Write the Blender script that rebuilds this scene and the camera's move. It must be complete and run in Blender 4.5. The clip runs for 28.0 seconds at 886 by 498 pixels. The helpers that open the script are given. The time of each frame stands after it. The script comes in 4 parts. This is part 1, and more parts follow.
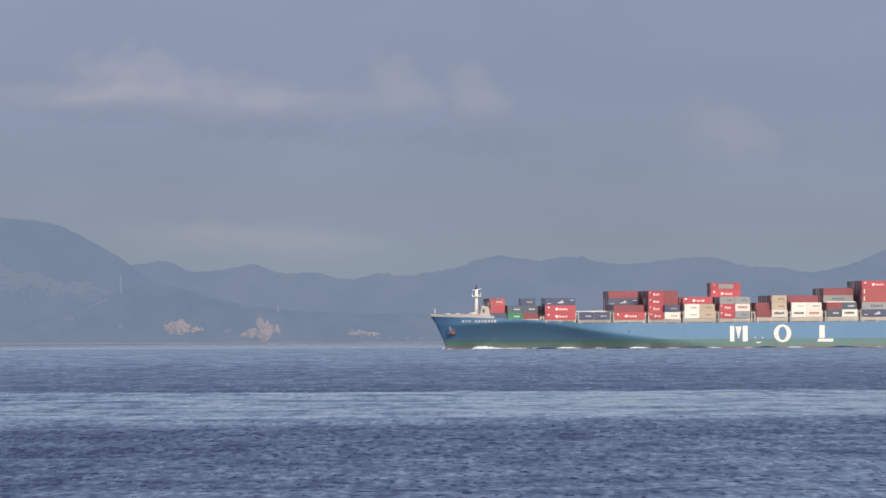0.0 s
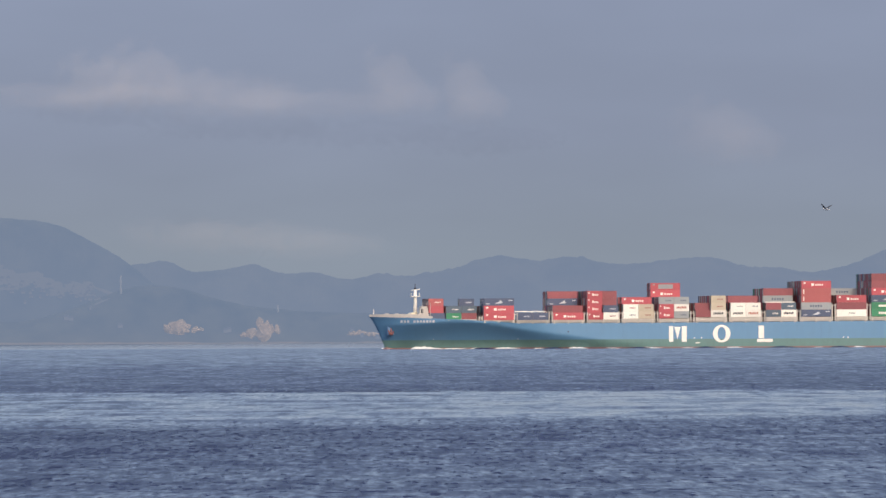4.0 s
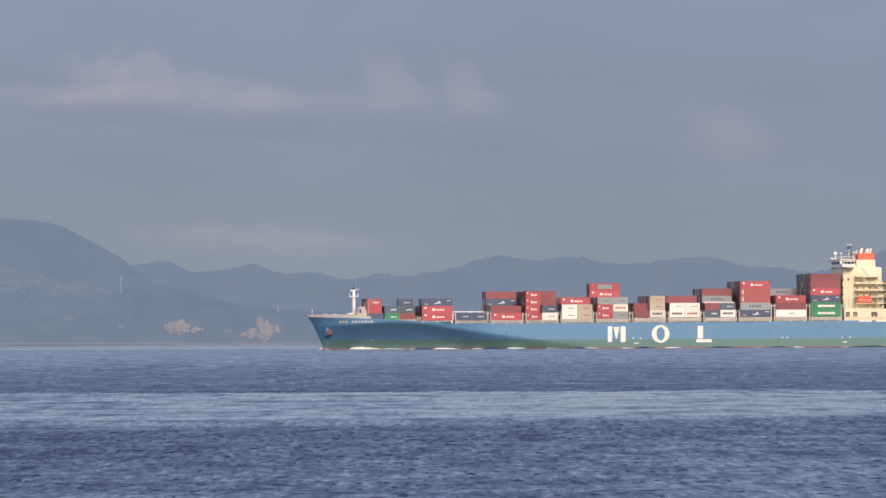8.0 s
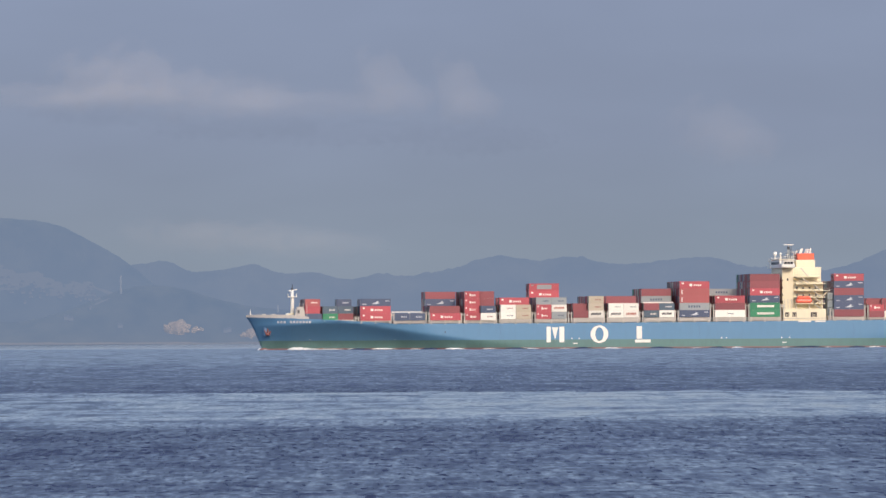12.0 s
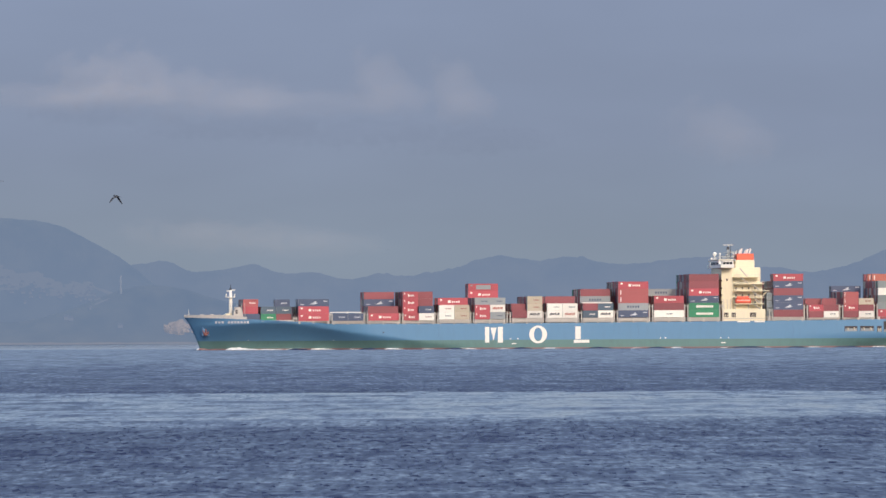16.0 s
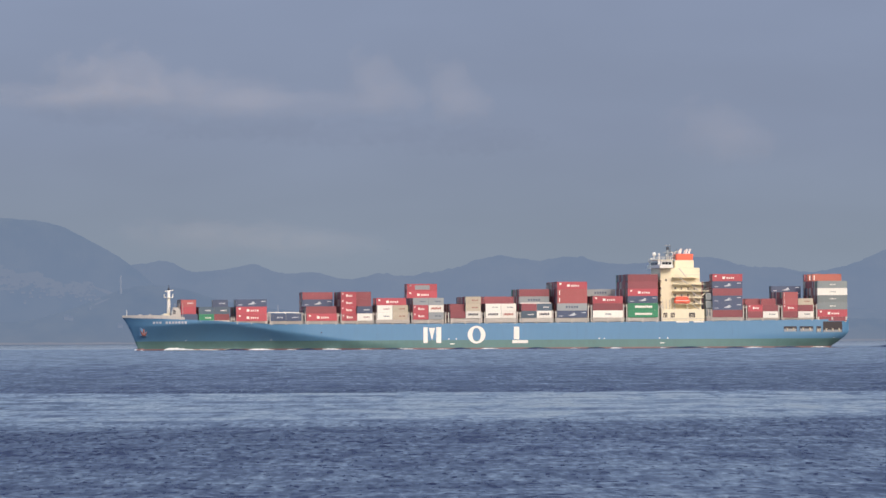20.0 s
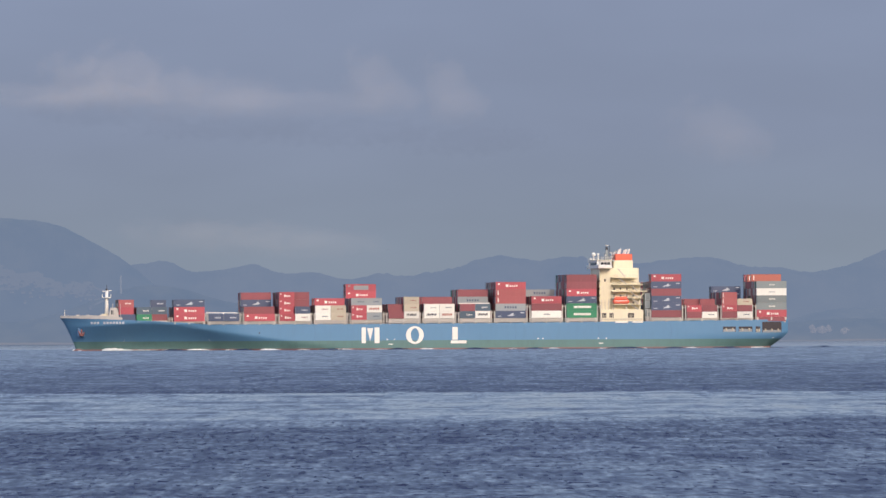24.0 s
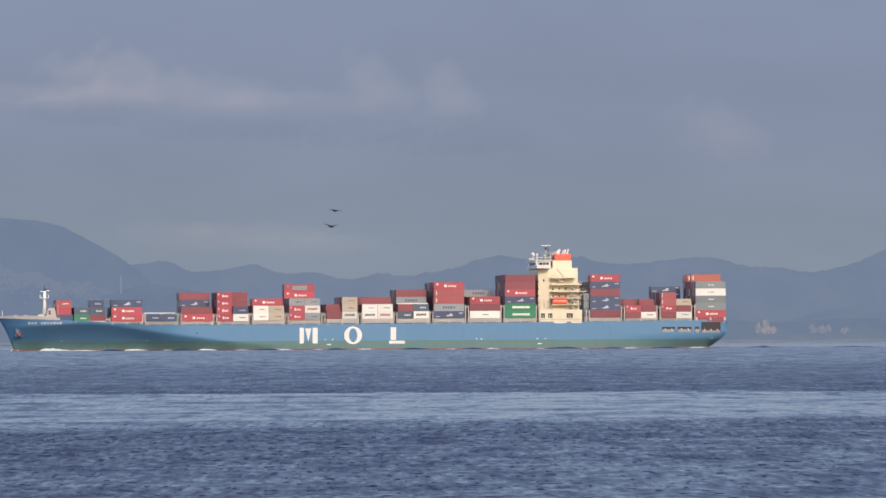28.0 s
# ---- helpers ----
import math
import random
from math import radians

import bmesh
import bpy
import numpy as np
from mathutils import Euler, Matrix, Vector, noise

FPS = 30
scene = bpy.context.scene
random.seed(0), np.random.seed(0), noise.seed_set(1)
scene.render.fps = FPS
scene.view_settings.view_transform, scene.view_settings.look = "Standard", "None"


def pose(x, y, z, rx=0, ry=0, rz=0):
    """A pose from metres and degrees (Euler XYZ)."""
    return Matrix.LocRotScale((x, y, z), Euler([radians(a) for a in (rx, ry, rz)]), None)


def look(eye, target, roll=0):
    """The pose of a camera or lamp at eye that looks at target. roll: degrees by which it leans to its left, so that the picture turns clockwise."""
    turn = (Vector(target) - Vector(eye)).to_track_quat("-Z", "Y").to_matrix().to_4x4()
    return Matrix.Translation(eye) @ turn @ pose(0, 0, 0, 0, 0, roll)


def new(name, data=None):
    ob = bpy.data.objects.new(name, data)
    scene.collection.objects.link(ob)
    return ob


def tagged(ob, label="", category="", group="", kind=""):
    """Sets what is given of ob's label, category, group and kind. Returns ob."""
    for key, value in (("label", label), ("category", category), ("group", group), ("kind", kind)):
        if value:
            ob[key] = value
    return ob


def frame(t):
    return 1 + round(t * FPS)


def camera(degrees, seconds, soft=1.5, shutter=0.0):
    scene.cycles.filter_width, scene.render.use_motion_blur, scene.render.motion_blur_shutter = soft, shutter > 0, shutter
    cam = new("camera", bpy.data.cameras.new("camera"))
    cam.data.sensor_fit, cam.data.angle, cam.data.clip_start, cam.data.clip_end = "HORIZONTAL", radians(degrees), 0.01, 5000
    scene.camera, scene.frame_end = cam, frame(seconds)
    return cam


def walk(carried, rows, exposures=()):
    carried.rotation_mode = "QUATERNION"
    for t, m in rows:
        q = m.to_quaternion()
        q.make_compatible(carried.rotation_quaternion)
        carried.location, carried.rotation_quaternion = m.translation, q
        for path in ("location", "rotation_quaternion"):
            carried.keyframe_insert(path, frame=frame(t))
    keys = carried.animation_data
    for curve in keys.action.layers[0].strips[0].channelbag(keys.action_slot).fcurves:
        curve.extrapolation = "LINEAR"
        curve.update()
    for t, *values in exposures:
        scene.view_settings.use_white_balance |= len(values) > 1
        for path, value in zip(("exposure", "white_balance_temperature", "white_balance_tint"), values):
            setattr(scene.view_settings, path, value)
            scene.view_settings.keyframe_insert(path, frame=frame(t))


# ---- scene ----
# One fixed long lens on a shore, 5 m above the water, looks north (+Y) over a strait.
EYE = (0.0, 0.0, 4.53)
cam = camera(8.84, 28.0, soft=1.5)
AIM = look(EYE, (0.0, 1000.0, 4.53 + 15.27), -0.27)
walk(cam, [(0.0, AIM), (28.0, AIM)], [(0.0, 0.07, 6870, 9), (2.0, 0.07, 7220, 9.5), (3.0, 0.06, 6970, 9), (8.0, 0.04, 7020, 9.5), (12.0, 0.03, 6720, 8), (15.0, 0.0, 6620, 7.5), (18.0, 0.0, 6640, 6.5), (20.0, -0.01, 6690, 8), (24.0, -0.03, 6680, 9), (25.0, -0.03, 6670, 8), (27.0, -0.04, 6860, 9.5), (28.0, -0.05, 6740, 8.5)])

# ---- light ----
SUN_UP, SUN_SIDE = 24.0, 23.0          # degrees above the horizon; degrees to the right of straight behind the camera
sun = new("sun", bpy.data.lights.new("sun", "SUN"))
sun.data.energy, sun.data.angle, sun.data.color = 1.22, radians(0.6), (1.0, 0.945, 0.855)
sun_way = Vector((math.sin(radians(SUN_SIDE)) * math.cos(radians(SUN_UP)), -math.cos(radians(SUN_SIDE)) * math.cos(radians(SUN_UP)), math.sin(radians(SUN_UP))))
sun.matrix_world = look(sun_way * 300, (0, 0, 0))

world = bpy.data.worlds.new("world")
scene.world = world
world.use_nodes = True
wt = world.node_tree
wt.nodes.clear()


def node(tree, kind, **inputs):
    n = tree.nodes.new(kind)
    for k, val in inputs.items():
        n.inputs[k.replace("_", " ")].default_value = val
    return n


def ramp(tree, stops, source):
    n = tree.nodes.new("ShaderNodeValToRGB")
    els = n.color_ramp.elements
    while len(els) < len(stops):
        els.new(0.5)
    for e, (p, c) in zip(els, stops):
        e.position = p
        e.color = (*c, 1) if isinstance(c, tuple) else (c, c, c, 1)
    tree.links.new(source, n.inputs["Fac"])
    return n.outputs["Color"]


def math_node(tree, op, a, b=0.0):
    n = tree.nodes.new("ShaderNodeMath")
    n.operation = op
    for i, val in enumerate((a, b)):
        if isinstance(val, (int, float)):
            n.inputs[i].default_value = val
        else:
            tree.links.new(val, n.inputs[i])
    return n.outputs[0]


def mix_color(tree, fac, a, b, blend="MIX"):
    n = tree.nodes.new("ShaderNodeMix")
    n.data_type, n.blend_type = "RGBA", blend
    for sock, val in ((n.inputs[0], fac), (n.inputs[6], a), (n.inputs[7], b)):
        if isinstance(val, (int, float)):
            sock.default_value = val
        elif isinstance(val, tuple):
            sock.default_value = (*val, 1)
        else:
            tree.links.new(val, sock)
    return n.outputs[2]


# Sky: Nishita overhead, a pale maritime haze that thickens towards the horizon all round, thin high cloud in it.
sky = wt.nodes.new("ShaderNodeTexSky")
sky.sky_type, sky.sun_disc = "NISHITA", False
sky.sun_elevation, sky.sun_rotation = radians(SUN_UP), radians(180 - SUN_SIDE)
sky.air_density, sky.dust_density = 1.2, 2.0
coords = wt.nodes.new("ShaderNodeTexCoord")
split = wt.nodes.new("ShaderNodeSeparateXYZ")
wt.links.new(coords.outputs["Generated"], split.inputs[0])
haze = ramp(wt, [(0.0, (0.239, 0.290, 0.372)), (0.22, (0.240, 0.290, 0.379)), (0.5, (0.238, 0.286, 0.408)), (1.0, (0.246, 0.300, 0.445))],
            math_node(wt, "MULTIPLY", split.outputs["Z"], 1 / 0.07))
streak = node(wt, "ShaderNodeTexNoise", Scale=18.0, Detail=3.0, Roughness=0.5)
stretch = node(wt, "ShaderNodeMapping", Scale=(1.0, 1.0, 3.2))
wt.links.new(coords.outputs["Generated"], stretch.inputs["Vector"])
wt.links.new(stretch.outputs[0], streak.inputs["Vector"])
veil = ramp(wt, [(0.35, 0.97), (0.68, 1.04)], streak.outputs["Fac"])
haze = mix_color(wt, 1.0, haze, veil, "MULTIPLY")
upper = mix_color(wt, 1.0, sky.outputs[0], (0.350, 0.314, 0.312), "MULTIPLY")
blend = ramp(wt, [(0.07, 0.0), (0.5, 1.0)], split.outputs["Z"])
bg = wt.nodes.new("ShaderNodeBackground")
wt.links.new(mix_color(wt, blend, haze, upper), bg.inputs["Color"])
wout = wt.nodes.new("ShaderNodeOutputWorld")
wt.links.new(bg.outputs[0], wout.inputs[0])


# ---- materials ----
def blank(name):
    m = bpy.data.materials.new(name)
    m.use_nodes = True
    m.node_tree.nodes.clear()
    return m, m.node_tree


def paint(name, color, rough=0.55, metal=0.0, stain=0.25, grain=0.8, spread=0.12, tall=(1, 1, 0.25)):
    """Weathered paint: broad fading, streaked dirt, a little relief, and a shade of its own for each object."""
    m, t = blank(name)
    tc = t.nodes.new("ShaderNodeTexCoord")
    mp = node(t, "ShaderNodeMapping", Scale=tall)
    t.links.new(tc.outputs["Object"], mp.inputs["Vector"])
    broad = node(t, "ShaderNodeTexNoise", Scale=grain * 0.22, Detail=3.0)
    fine = node(t, "ShaderNodeTexNoise", Scale=grain * 2.2, Detail=5.0, Roughness=0.65)
    for n in (broad, fine):
        t.links.new(mp.outputs[0], n.inputs["Vector"])
    dirty = tuple(c * 0.62 + 0.03 for c in color)
    pale = tuple(min(1.0, c * 1.12 + 0.015) for c in color)
    col = mix_color(t, math_node(t, "MULTIPLY", broad.outputs["Fac"], 0.6), color, pale)
    wear = ramp(t, [(0.45, 0.0), (0.75, stain)], fine.outputs["Fac"])
    col = mix_color(t, wear, col, dirty)
    info = t.nodes.new("ShaderNodeObjectInfo")
    own = math_node(t, "ADD", math_node(t, "MULTIPLY", info.outputs["Random"], spread * 2), 1 - spread)
    comb = t.nodes.new("ShaderNodeCombineColor")
    for i in range(3):
        t.links.new(own, comb.inputs[i])
    col = mix_color(t, 1.0, col, comb.outputs[0], "MULTIPLY")
    bump = node(t, "ShaderNodeBump", Strength=0.15, Distance=0.05)
    t.links.new(fine.outputs["Fac"], bump.inputs["Height"])
    b = node(t, "ShaderNodeBsdfPrincipled", Roughness=rough, Metallic=metal)
    t.links.new(col, b.inputs["Base Color"])
    t.links.new(bump.outputs[0], b.inputs["Normal"])
    o = t.nodes.new("ShaderNodeOutputMaterial")
    t.links.new(b.outputs[0], o.inputs[0])
    return m


HULL_BLUE = paint("hull_blue", (0.088, 0.220, 0.375), 0.45, stain=0.22, grain=0.25, spread=0.0)
BOOT_GREEN = paint("boot_green", (0.098, 0.198, 0.195), 0.6, stain=0.5, grain=0.3, spread=0.0)
KEEL_RED = paint("keel_red", (0.23, 0.125, 0.12), 0.7, stain=0.5, grain=0.4, spread=0.0)
CREAM = paint("cream_paint", (0.75, 0.68, 0.50), 0.5, stain=0.18, grain=0.5, spread=0.03)
BUFF = paint("buff_paint", (0.50, 0.475, 0.44), 0.6, stain=0.4, spread=0.08)
WHITE = paint("white_paint", (0.78, 0.76, 0.71), 0.5, stain=0.15, spread=0.03)
NAME_PAINT = paint("name_paint", (0.50, 0.52, 0.55), 0.6, stain=0.4, spread=0.15)
FUNNEL = paint("funnel_orange", (0.78, 0.13, 0.07), 0.5, stain=0.15, spread=0.04)
DARK = paint("dark_steel", (0.035, 0.04, 0.055), 0.6)
OPENING_SHADE = paint("opening_shade", (0.05, 0.042, 0.045), 0.9, stain=0.1)
GLASS = paint("window_glass", (0.02, 0.025, 0.035), 0.08, stain=0.05)
RUST = paint("anchor_rust", (0.22, 0.09, 0.085), 0.8)
DECK = paint("deck_paint", (0.22, 0.11, 0.09), 0.8, tall=(1, 1, 1))
BOX = {
    "r": paint("red_box", (0.405, 0.064, 0.088), 0.5),
    "d": paint("maroon_box", (0.25, 0.068, 0.083), 0.6, stain=0.4),
    "o": paint("orange_box", (0.40, 0.115, 0.085), 0.55),
    "n": paint("navy_box", (0.055, 0.082, 0.155), 0.5),
    "w": paint("white_box", (0.73, 0.72, 0.665), 0.55),
    "g": paint("grey_box", (0.27, 0.30, 0.315), 0.55),
    "b": paint("beige_box", (0.45, 0.40, 0.31), 0.6, stain=0.35),
    "e": paint("green_box", (0.02, 0.20, 0.10), 0.5),
    "h": paint("green_grey_box", (0.195, 0.232, 0.240), 0.55),
    "t": paint("brick_box", (0.345, 0.088, 0.094), 0.6, stain=0.35),
    "s": paint("steel_blue_box", (0.065, 0.105, 0.15), 0.55),
}
BOX["y"] = BOX["z"] = BOX["w"]
BOX_WORD = {"h": "greenish grey", "y": "dark-lettered off-white", "z": "red-lettered off-white", "r": "bright red", "d": "dull maroon", "o": "orange-red", "n": "dark navy", "w": "off-white", "g": "grey", "b": "weathered beige",
            "e": "green", "t": "faded brick-red", "s": "steel-blue"}


def hazed_material(name, dark, light, haze_glow, amount, scale, low=None):
    """Wooded slopes with distant haze painted in as emission; low: the paler mist colour that glows over their foot."""
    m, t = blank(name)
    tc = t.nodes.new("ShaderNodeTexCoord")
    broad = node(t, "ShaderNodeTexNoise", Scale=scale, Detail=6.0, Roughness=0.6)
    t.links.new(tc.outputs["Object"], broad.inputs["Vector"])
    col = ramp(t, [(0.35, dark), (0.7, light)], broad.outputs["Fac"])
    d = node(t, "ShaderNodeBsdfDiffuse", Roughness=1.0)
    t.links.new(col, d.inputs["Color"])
    e = node(t, "ShaderNodeEmission", Color=(*haze_glow, 1), Strength=1.0)
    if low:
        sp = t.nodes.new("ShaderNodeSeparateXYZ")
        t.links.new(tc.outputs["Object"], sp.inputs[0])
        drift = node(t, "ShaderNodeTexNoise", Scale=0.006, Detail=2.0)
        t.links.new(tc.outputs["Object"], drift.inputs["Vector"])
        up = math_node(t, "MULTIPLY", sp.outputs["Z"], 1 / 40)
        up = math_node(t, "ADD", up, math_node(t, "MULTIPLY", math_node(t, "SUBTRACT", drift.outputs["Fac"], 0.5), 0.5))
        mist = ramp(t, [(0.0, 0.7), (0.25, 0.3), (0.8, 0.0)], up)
        t.links.new(mix_color(t, mist, haze_glow, low), e.inputs["Color"])
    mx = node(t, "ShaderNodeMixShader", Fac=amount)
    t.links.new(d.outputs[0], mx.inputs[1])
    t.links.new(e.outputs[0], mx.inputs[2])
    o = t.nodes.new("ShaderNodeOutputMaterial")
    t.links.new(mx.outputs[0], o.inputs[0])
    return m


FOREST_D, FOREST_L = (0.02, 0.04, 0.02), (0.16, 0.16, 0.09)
MIST_GLOW = (0.188, 0.238, 0.350)
HILL_FAR = hazed_material("far_slope_hazed", FOREST_D, FOREST_L, (0.188, 0.246, 0.374), 0.91, 0.02, MIST_GLOW)
HILL_MID = hazed_material("middle_slope_hazed", FOREST_D, FOREST_L, (0.178, 0.239, 0.370), 0.895, 0.03, MIST_GLOW)
HILL_NEAR = hazed_material("near_slope_hazed", FOREST_D, FOREST_L, (0.167, 0.227, 0.354), 0.89, 0.035, MIST_GLOW)
SHORE = hazed_material("shore_slope_hazed", (0.10, 0.10, 0.08), (0.45, 0.38, 0.30), (0.205, 0.24, 0.335), 0.91, 0.03)
CLIFF = hazed_material("pale_cliff_hazed", (0.45, 0.36, 0.28), (0.75, 0.62, 0.5), (0.20, 0.235, 0.33), 0.835, 0.12)
CLIFF_DIM = hazed_material("dim_cliff_hazed", (0.45, 0.40, 0.36), (0.7, 0.62, 0.56), (0.195, 0.238, 0.342), 0.925, 0.12)
FIELD = hazed_material("hill_field_hazed", (0.34, 0.34, 0.22), (0.62, 0.5, 0.42), (0.186, 0.236, 0.348), 0.972, 0.08)
HOUSE_WALL = hazed_material("far_wall_hazed", (0.5, 0.46, 0.4), (0.7, 0.66, 0.6), (0.186, 0.234, 0.342), 0.974, 0.2)
HOUSE_ROOF = hazed_material("far_roof_hazed", (0.12, 0.1, 0.1), (0.22, 0.18, 0.16), (0.176, 0.228, 0.342), 0.972, 0.2)
TOWER_WHITE = hazed_material("far_tower_hazed", (0.75, 0.73, 0.7), (0.85, 0.83, 0.8), (0.19, 0.24, 0.348), 0.94, 0.2)


def sea_material():
    """Deep water: a glossy skin whose gloss breaks up in the ripples that are too small to model."""
    m, t = blank("sea_water")
    tc = t.nodes.new("ShaderNodeTexCoord")
    mp = node(t, "ShaderNodeMapping", Scale=(1.0, 0.3, 1.0))
    t.links.new(tc.outputs["Object"], mp.inputs["Vector"])
    fine = node(t, "ShaderNodeTexNoise", Scale=0.9, Detail=5.0, Roughness=0.6)
    broad = node(t, "ShaderNodeTexNoise", Scale=0.035, Detail=4.0, Roughness=0.6)
    for n in (fine, broad):
        t.links.new(mp.outputs[0], n.inputs["Vector"])
    b = node(t, "ShaderNodeBsdfPrincipled", IOR=1.333)
    t.links.new(ramp(t, [(0.3, (0.0165, 0.0235, 0.058)), (0.7, (0.026, 0.0355, 0.081))], broad.outputs["Fac"]), b.inputs["Base Color"])
    ruffle = t.nodes.new("ShaderNodeAttribute")
    ruffle.attribute_name = "ruffle"
    own = math_node(t, "MULTIPLY", ruffle.outputs["Fac"], 0.20)
    t.links.new(math_node(t, "ADD", own, ramp(t, [(0.3, 0.03), (0.7, 0.09)], fine.outputs["Fac"])), b.inputs["Roughness"])
    # short steep wavelets: they lean the skin towards the shore in scattered dashes, more where the wind ruffles it
    dash = node(t, "ShaderNodeTexNoise", Scale=2.3, Detail=4.0, Roughness=0.6)
    mp2 = node(t, "ShaderNodeMapping", Scale=(1.0, 0.12, 1.0))
    t.links.new(tc.outputs["Object"], mp2.inputs["Vector"])
    t.links.new(mp2.outputs[0], dash.inputs["Vector"])
    wide = node(t, "ShaderNodeTexNoise", Scale=0.09, Detail=5.0, Roughness=0.6)
    mp4 = node(t, "ShaderNodeMapping", Scale=(0.5, 0.3, 1.0))
    t.links.new(tc.outputs["Object"], mp4.inputs["Vector"])
    t.links.new(mp4.outputs[0], wide.inputs["Vector"])
    both = math_node(t, "ADD", math_node(t, "MULTIPLY", dash.outputs["Fac"], 0.86), math_node(t, "MULTIPLY", wide.outputs["Fac"], 0.14))
    # now and then a longer, steeper wavelet
    steep = node(t, "ShaderNodeTexNoise", Scale=2.1, Detail=3.0, Roughness=0.55)
    mp5 = node(t, "ShaderNodeMapping", Scale=(0.9, 0.2, 1.0))
    t.links.new(tc.outputs["Object"], mp5.inputs["Vector"])
    t.links.new(mp5.outputs[0], steep.inputs["Vector"])
    lean = math_node(t, "MULTIPLY", ramp(t, [(0.26, 0.0), (0.76, 1.0)], both), math_node(t, "ADD", math_node(t, "MULTIPLY", ruffle.outputs["Fac"], -0.36), -0.03))
    lean = math_node(t, "ADD", lean, math_node(t, "MULTIPLY", ramp(t, [(0.60, 0.0), (0.67, 1.0)], steep.outputs["Fac"]), math_node(t, "MULTIPLY", ruffle.outputs["Fac"], -0.50)))
    # long thin lines that the current draws across the slicks
    mp3 = node(t, "ShaderNodeMapping", Scale=(0.11, 0.07, 1.0))
    t.links.new(tc.outputs["Object"], mp3.inputs["Vector"])
    line = node(t, "ShaderNodeTexNoise", Scale=1.0, Detail=6.0, Roughness=0.65)
    t.links.new(mp3.outputs[0], line.inputs["Vector"])
    lean = math_node(t, "ADD", lean, math_node(t, "MULTIPLY", ramp(t, [(0.44, 0.0), (0.60, 1.0)], line.outputs["Fac"]), math_node(t, "MULTIPLY", math_node(t, "MINIMUM", math_node(t, "MULTIPLY", ruffle.outputs["Fac"], 9.0), 1.0), math_node(t, "ADD", math_node(t, "MULTIPLY", ruffle.outputs["Fac"], 0.10), -0.13))))
    mp6 = node(t, "ShaderNodeMapping", Scale=(0.38, 0.05, 1.0))
    t.links.new(tc.outputs["Object"], mp6.inputs["Vector"])
    thin = node(t, "ShaderNodeTexNoise", Scale=1.0, Detail=5.0, Roughness=0.7)
    t.links.new(mp6.outputs[0], thin.inputs["Vector"])
    lean = math_node(t, "ADD", lean, math_node(t, "MULTIPLY", ramp(t, [(0.47, 0.0), (0.62, 1.0)], thin.outputs["Fac"]), -0.10))
    lean = math_node(t, "ADD", lean, math_node(t, "MULTIPLY", ruffle.outputs["Fac"], -0.078))
    geo = t.nodes.new("ShaderNodeNewGeometry")
    off = t.nodes.new("ShaderNodeCombineXYZ")
    t.links.new(lean, off.inputs["Y"])
    add = t.nodes.new("ShaderNodeVectorMath")
    add.operation = "ADD"
    t.links.new(geo.outputs["Normal"], add.inputs[0])
    t.links.new(off.outputs[0], add.inputs[1])
    unit = t.nodes.new("ShaderNodeVectorMath")
    unit.operation = "NORMALIZE"
    t.links.new(add.outputs[0], unit.inputs[0])
    t.links.new(unit.outputs[0], b.inputs["Normal"])
    o = t.nodes.new("ShaderNodeOutputMaterial")
    t.links.new(b.outputs[0], o.inputs[0])
    return m


SEA = sea_material()


def foam_material():
    m, t = blank("foam")
    tc = t.nodes.new("ShaderNodeTexCoord")
    n = node(t, "ShaderNodeTexNoise", Scale=0.7, Detail=5.0, Roughness=0.7)
    t.links.new(tc.outputs["Object"], n.inputs["Vector"])
    b = node(t, "ShaderNodeBsdfPrincipled", Roughness=0.8)
    t.links.new(ramp(t, [(0.3, (0.5, 0.55, 0.62)), (0.5, (0.85, 0.86, 0.87))], n.outputs["Fac"]), b.inputs["Base Color"])
    o = t.nodes.new("ShaderNodeOutputMaterial")
    t.links.new(b.outputs[0], o.inputs[0])
    return m


FOAM = foam_material()


def cloud_material(name, most, colour=(0.80, 0.72, 0.64)):
    m, t = blank(name)
    tc = t.nodes.new("ShaderNodeTexCoord")
    mp = node(t, "ShaderNodeMapping", Location=(-1.0, -1.0, -1.0), Scale=(2.0, 2.0, 2.0))
    t.links.new(tc.outputs["Generated"], mp.inputs["Vector"])
    sp = t.nodes.new("ShaderNodeSeparateXYZ")
    t.links.new(mp.outputs[0], sp.inputs[0])
    r2 = math_node(t, "ADD", math_node(t, "POWER", math_node(t, "ABSOLUTE", sp.outputs["X"]), 2.0), math_node(t, "POWER", math_node(t, "ABSOLUTE", sp.outputs["Z"]), 2.0))
    edge = math_node(t, "MAXIMUM", math_node(t, "SUBTRACT", 1.0, r2), 0.0)
    n = node(t, "ShaderNodeTexNoise", Scale=0.055, Detail=5.0, Roughness=0.55)
    t.links.new(tc.outputs["Object"], n.inputs["Vector"])
    lump = math_node(t, "ADD", edge, math_node(t, "MULTIPLY", math_node(t, "SUBTRACT", n.outputs["Fac"], 0.5), 2.9))
    body = ramp(t, [(0.2, 0.0), (0.8, 1.0)], lump)
    a = math_node(t, "MULTIPLY", math_node(t, "MULTIPLY", math_node(t, "POWER", edge, 0.8), body), most)
    tr = t.nodes.new("ShaderNodeBsdfTransparent")
    d = node(t, "ShaderNodeBsdfDiffuse", Color=(*colour, 1))
    mx = t.nodes.new("ShaderNodeMixShader")
    t.links.new(a, mx.inputs[0])
    t.links.new(tr.outputs[0], mx.inputs[1])
    t.links.new(d.outputs[0], mx.inputs[2])
    o = t.nodes.new("ShaderNodeOutputMaterial")
    t.links.new(mx.outputs[0], o.inputs[0])
    return m


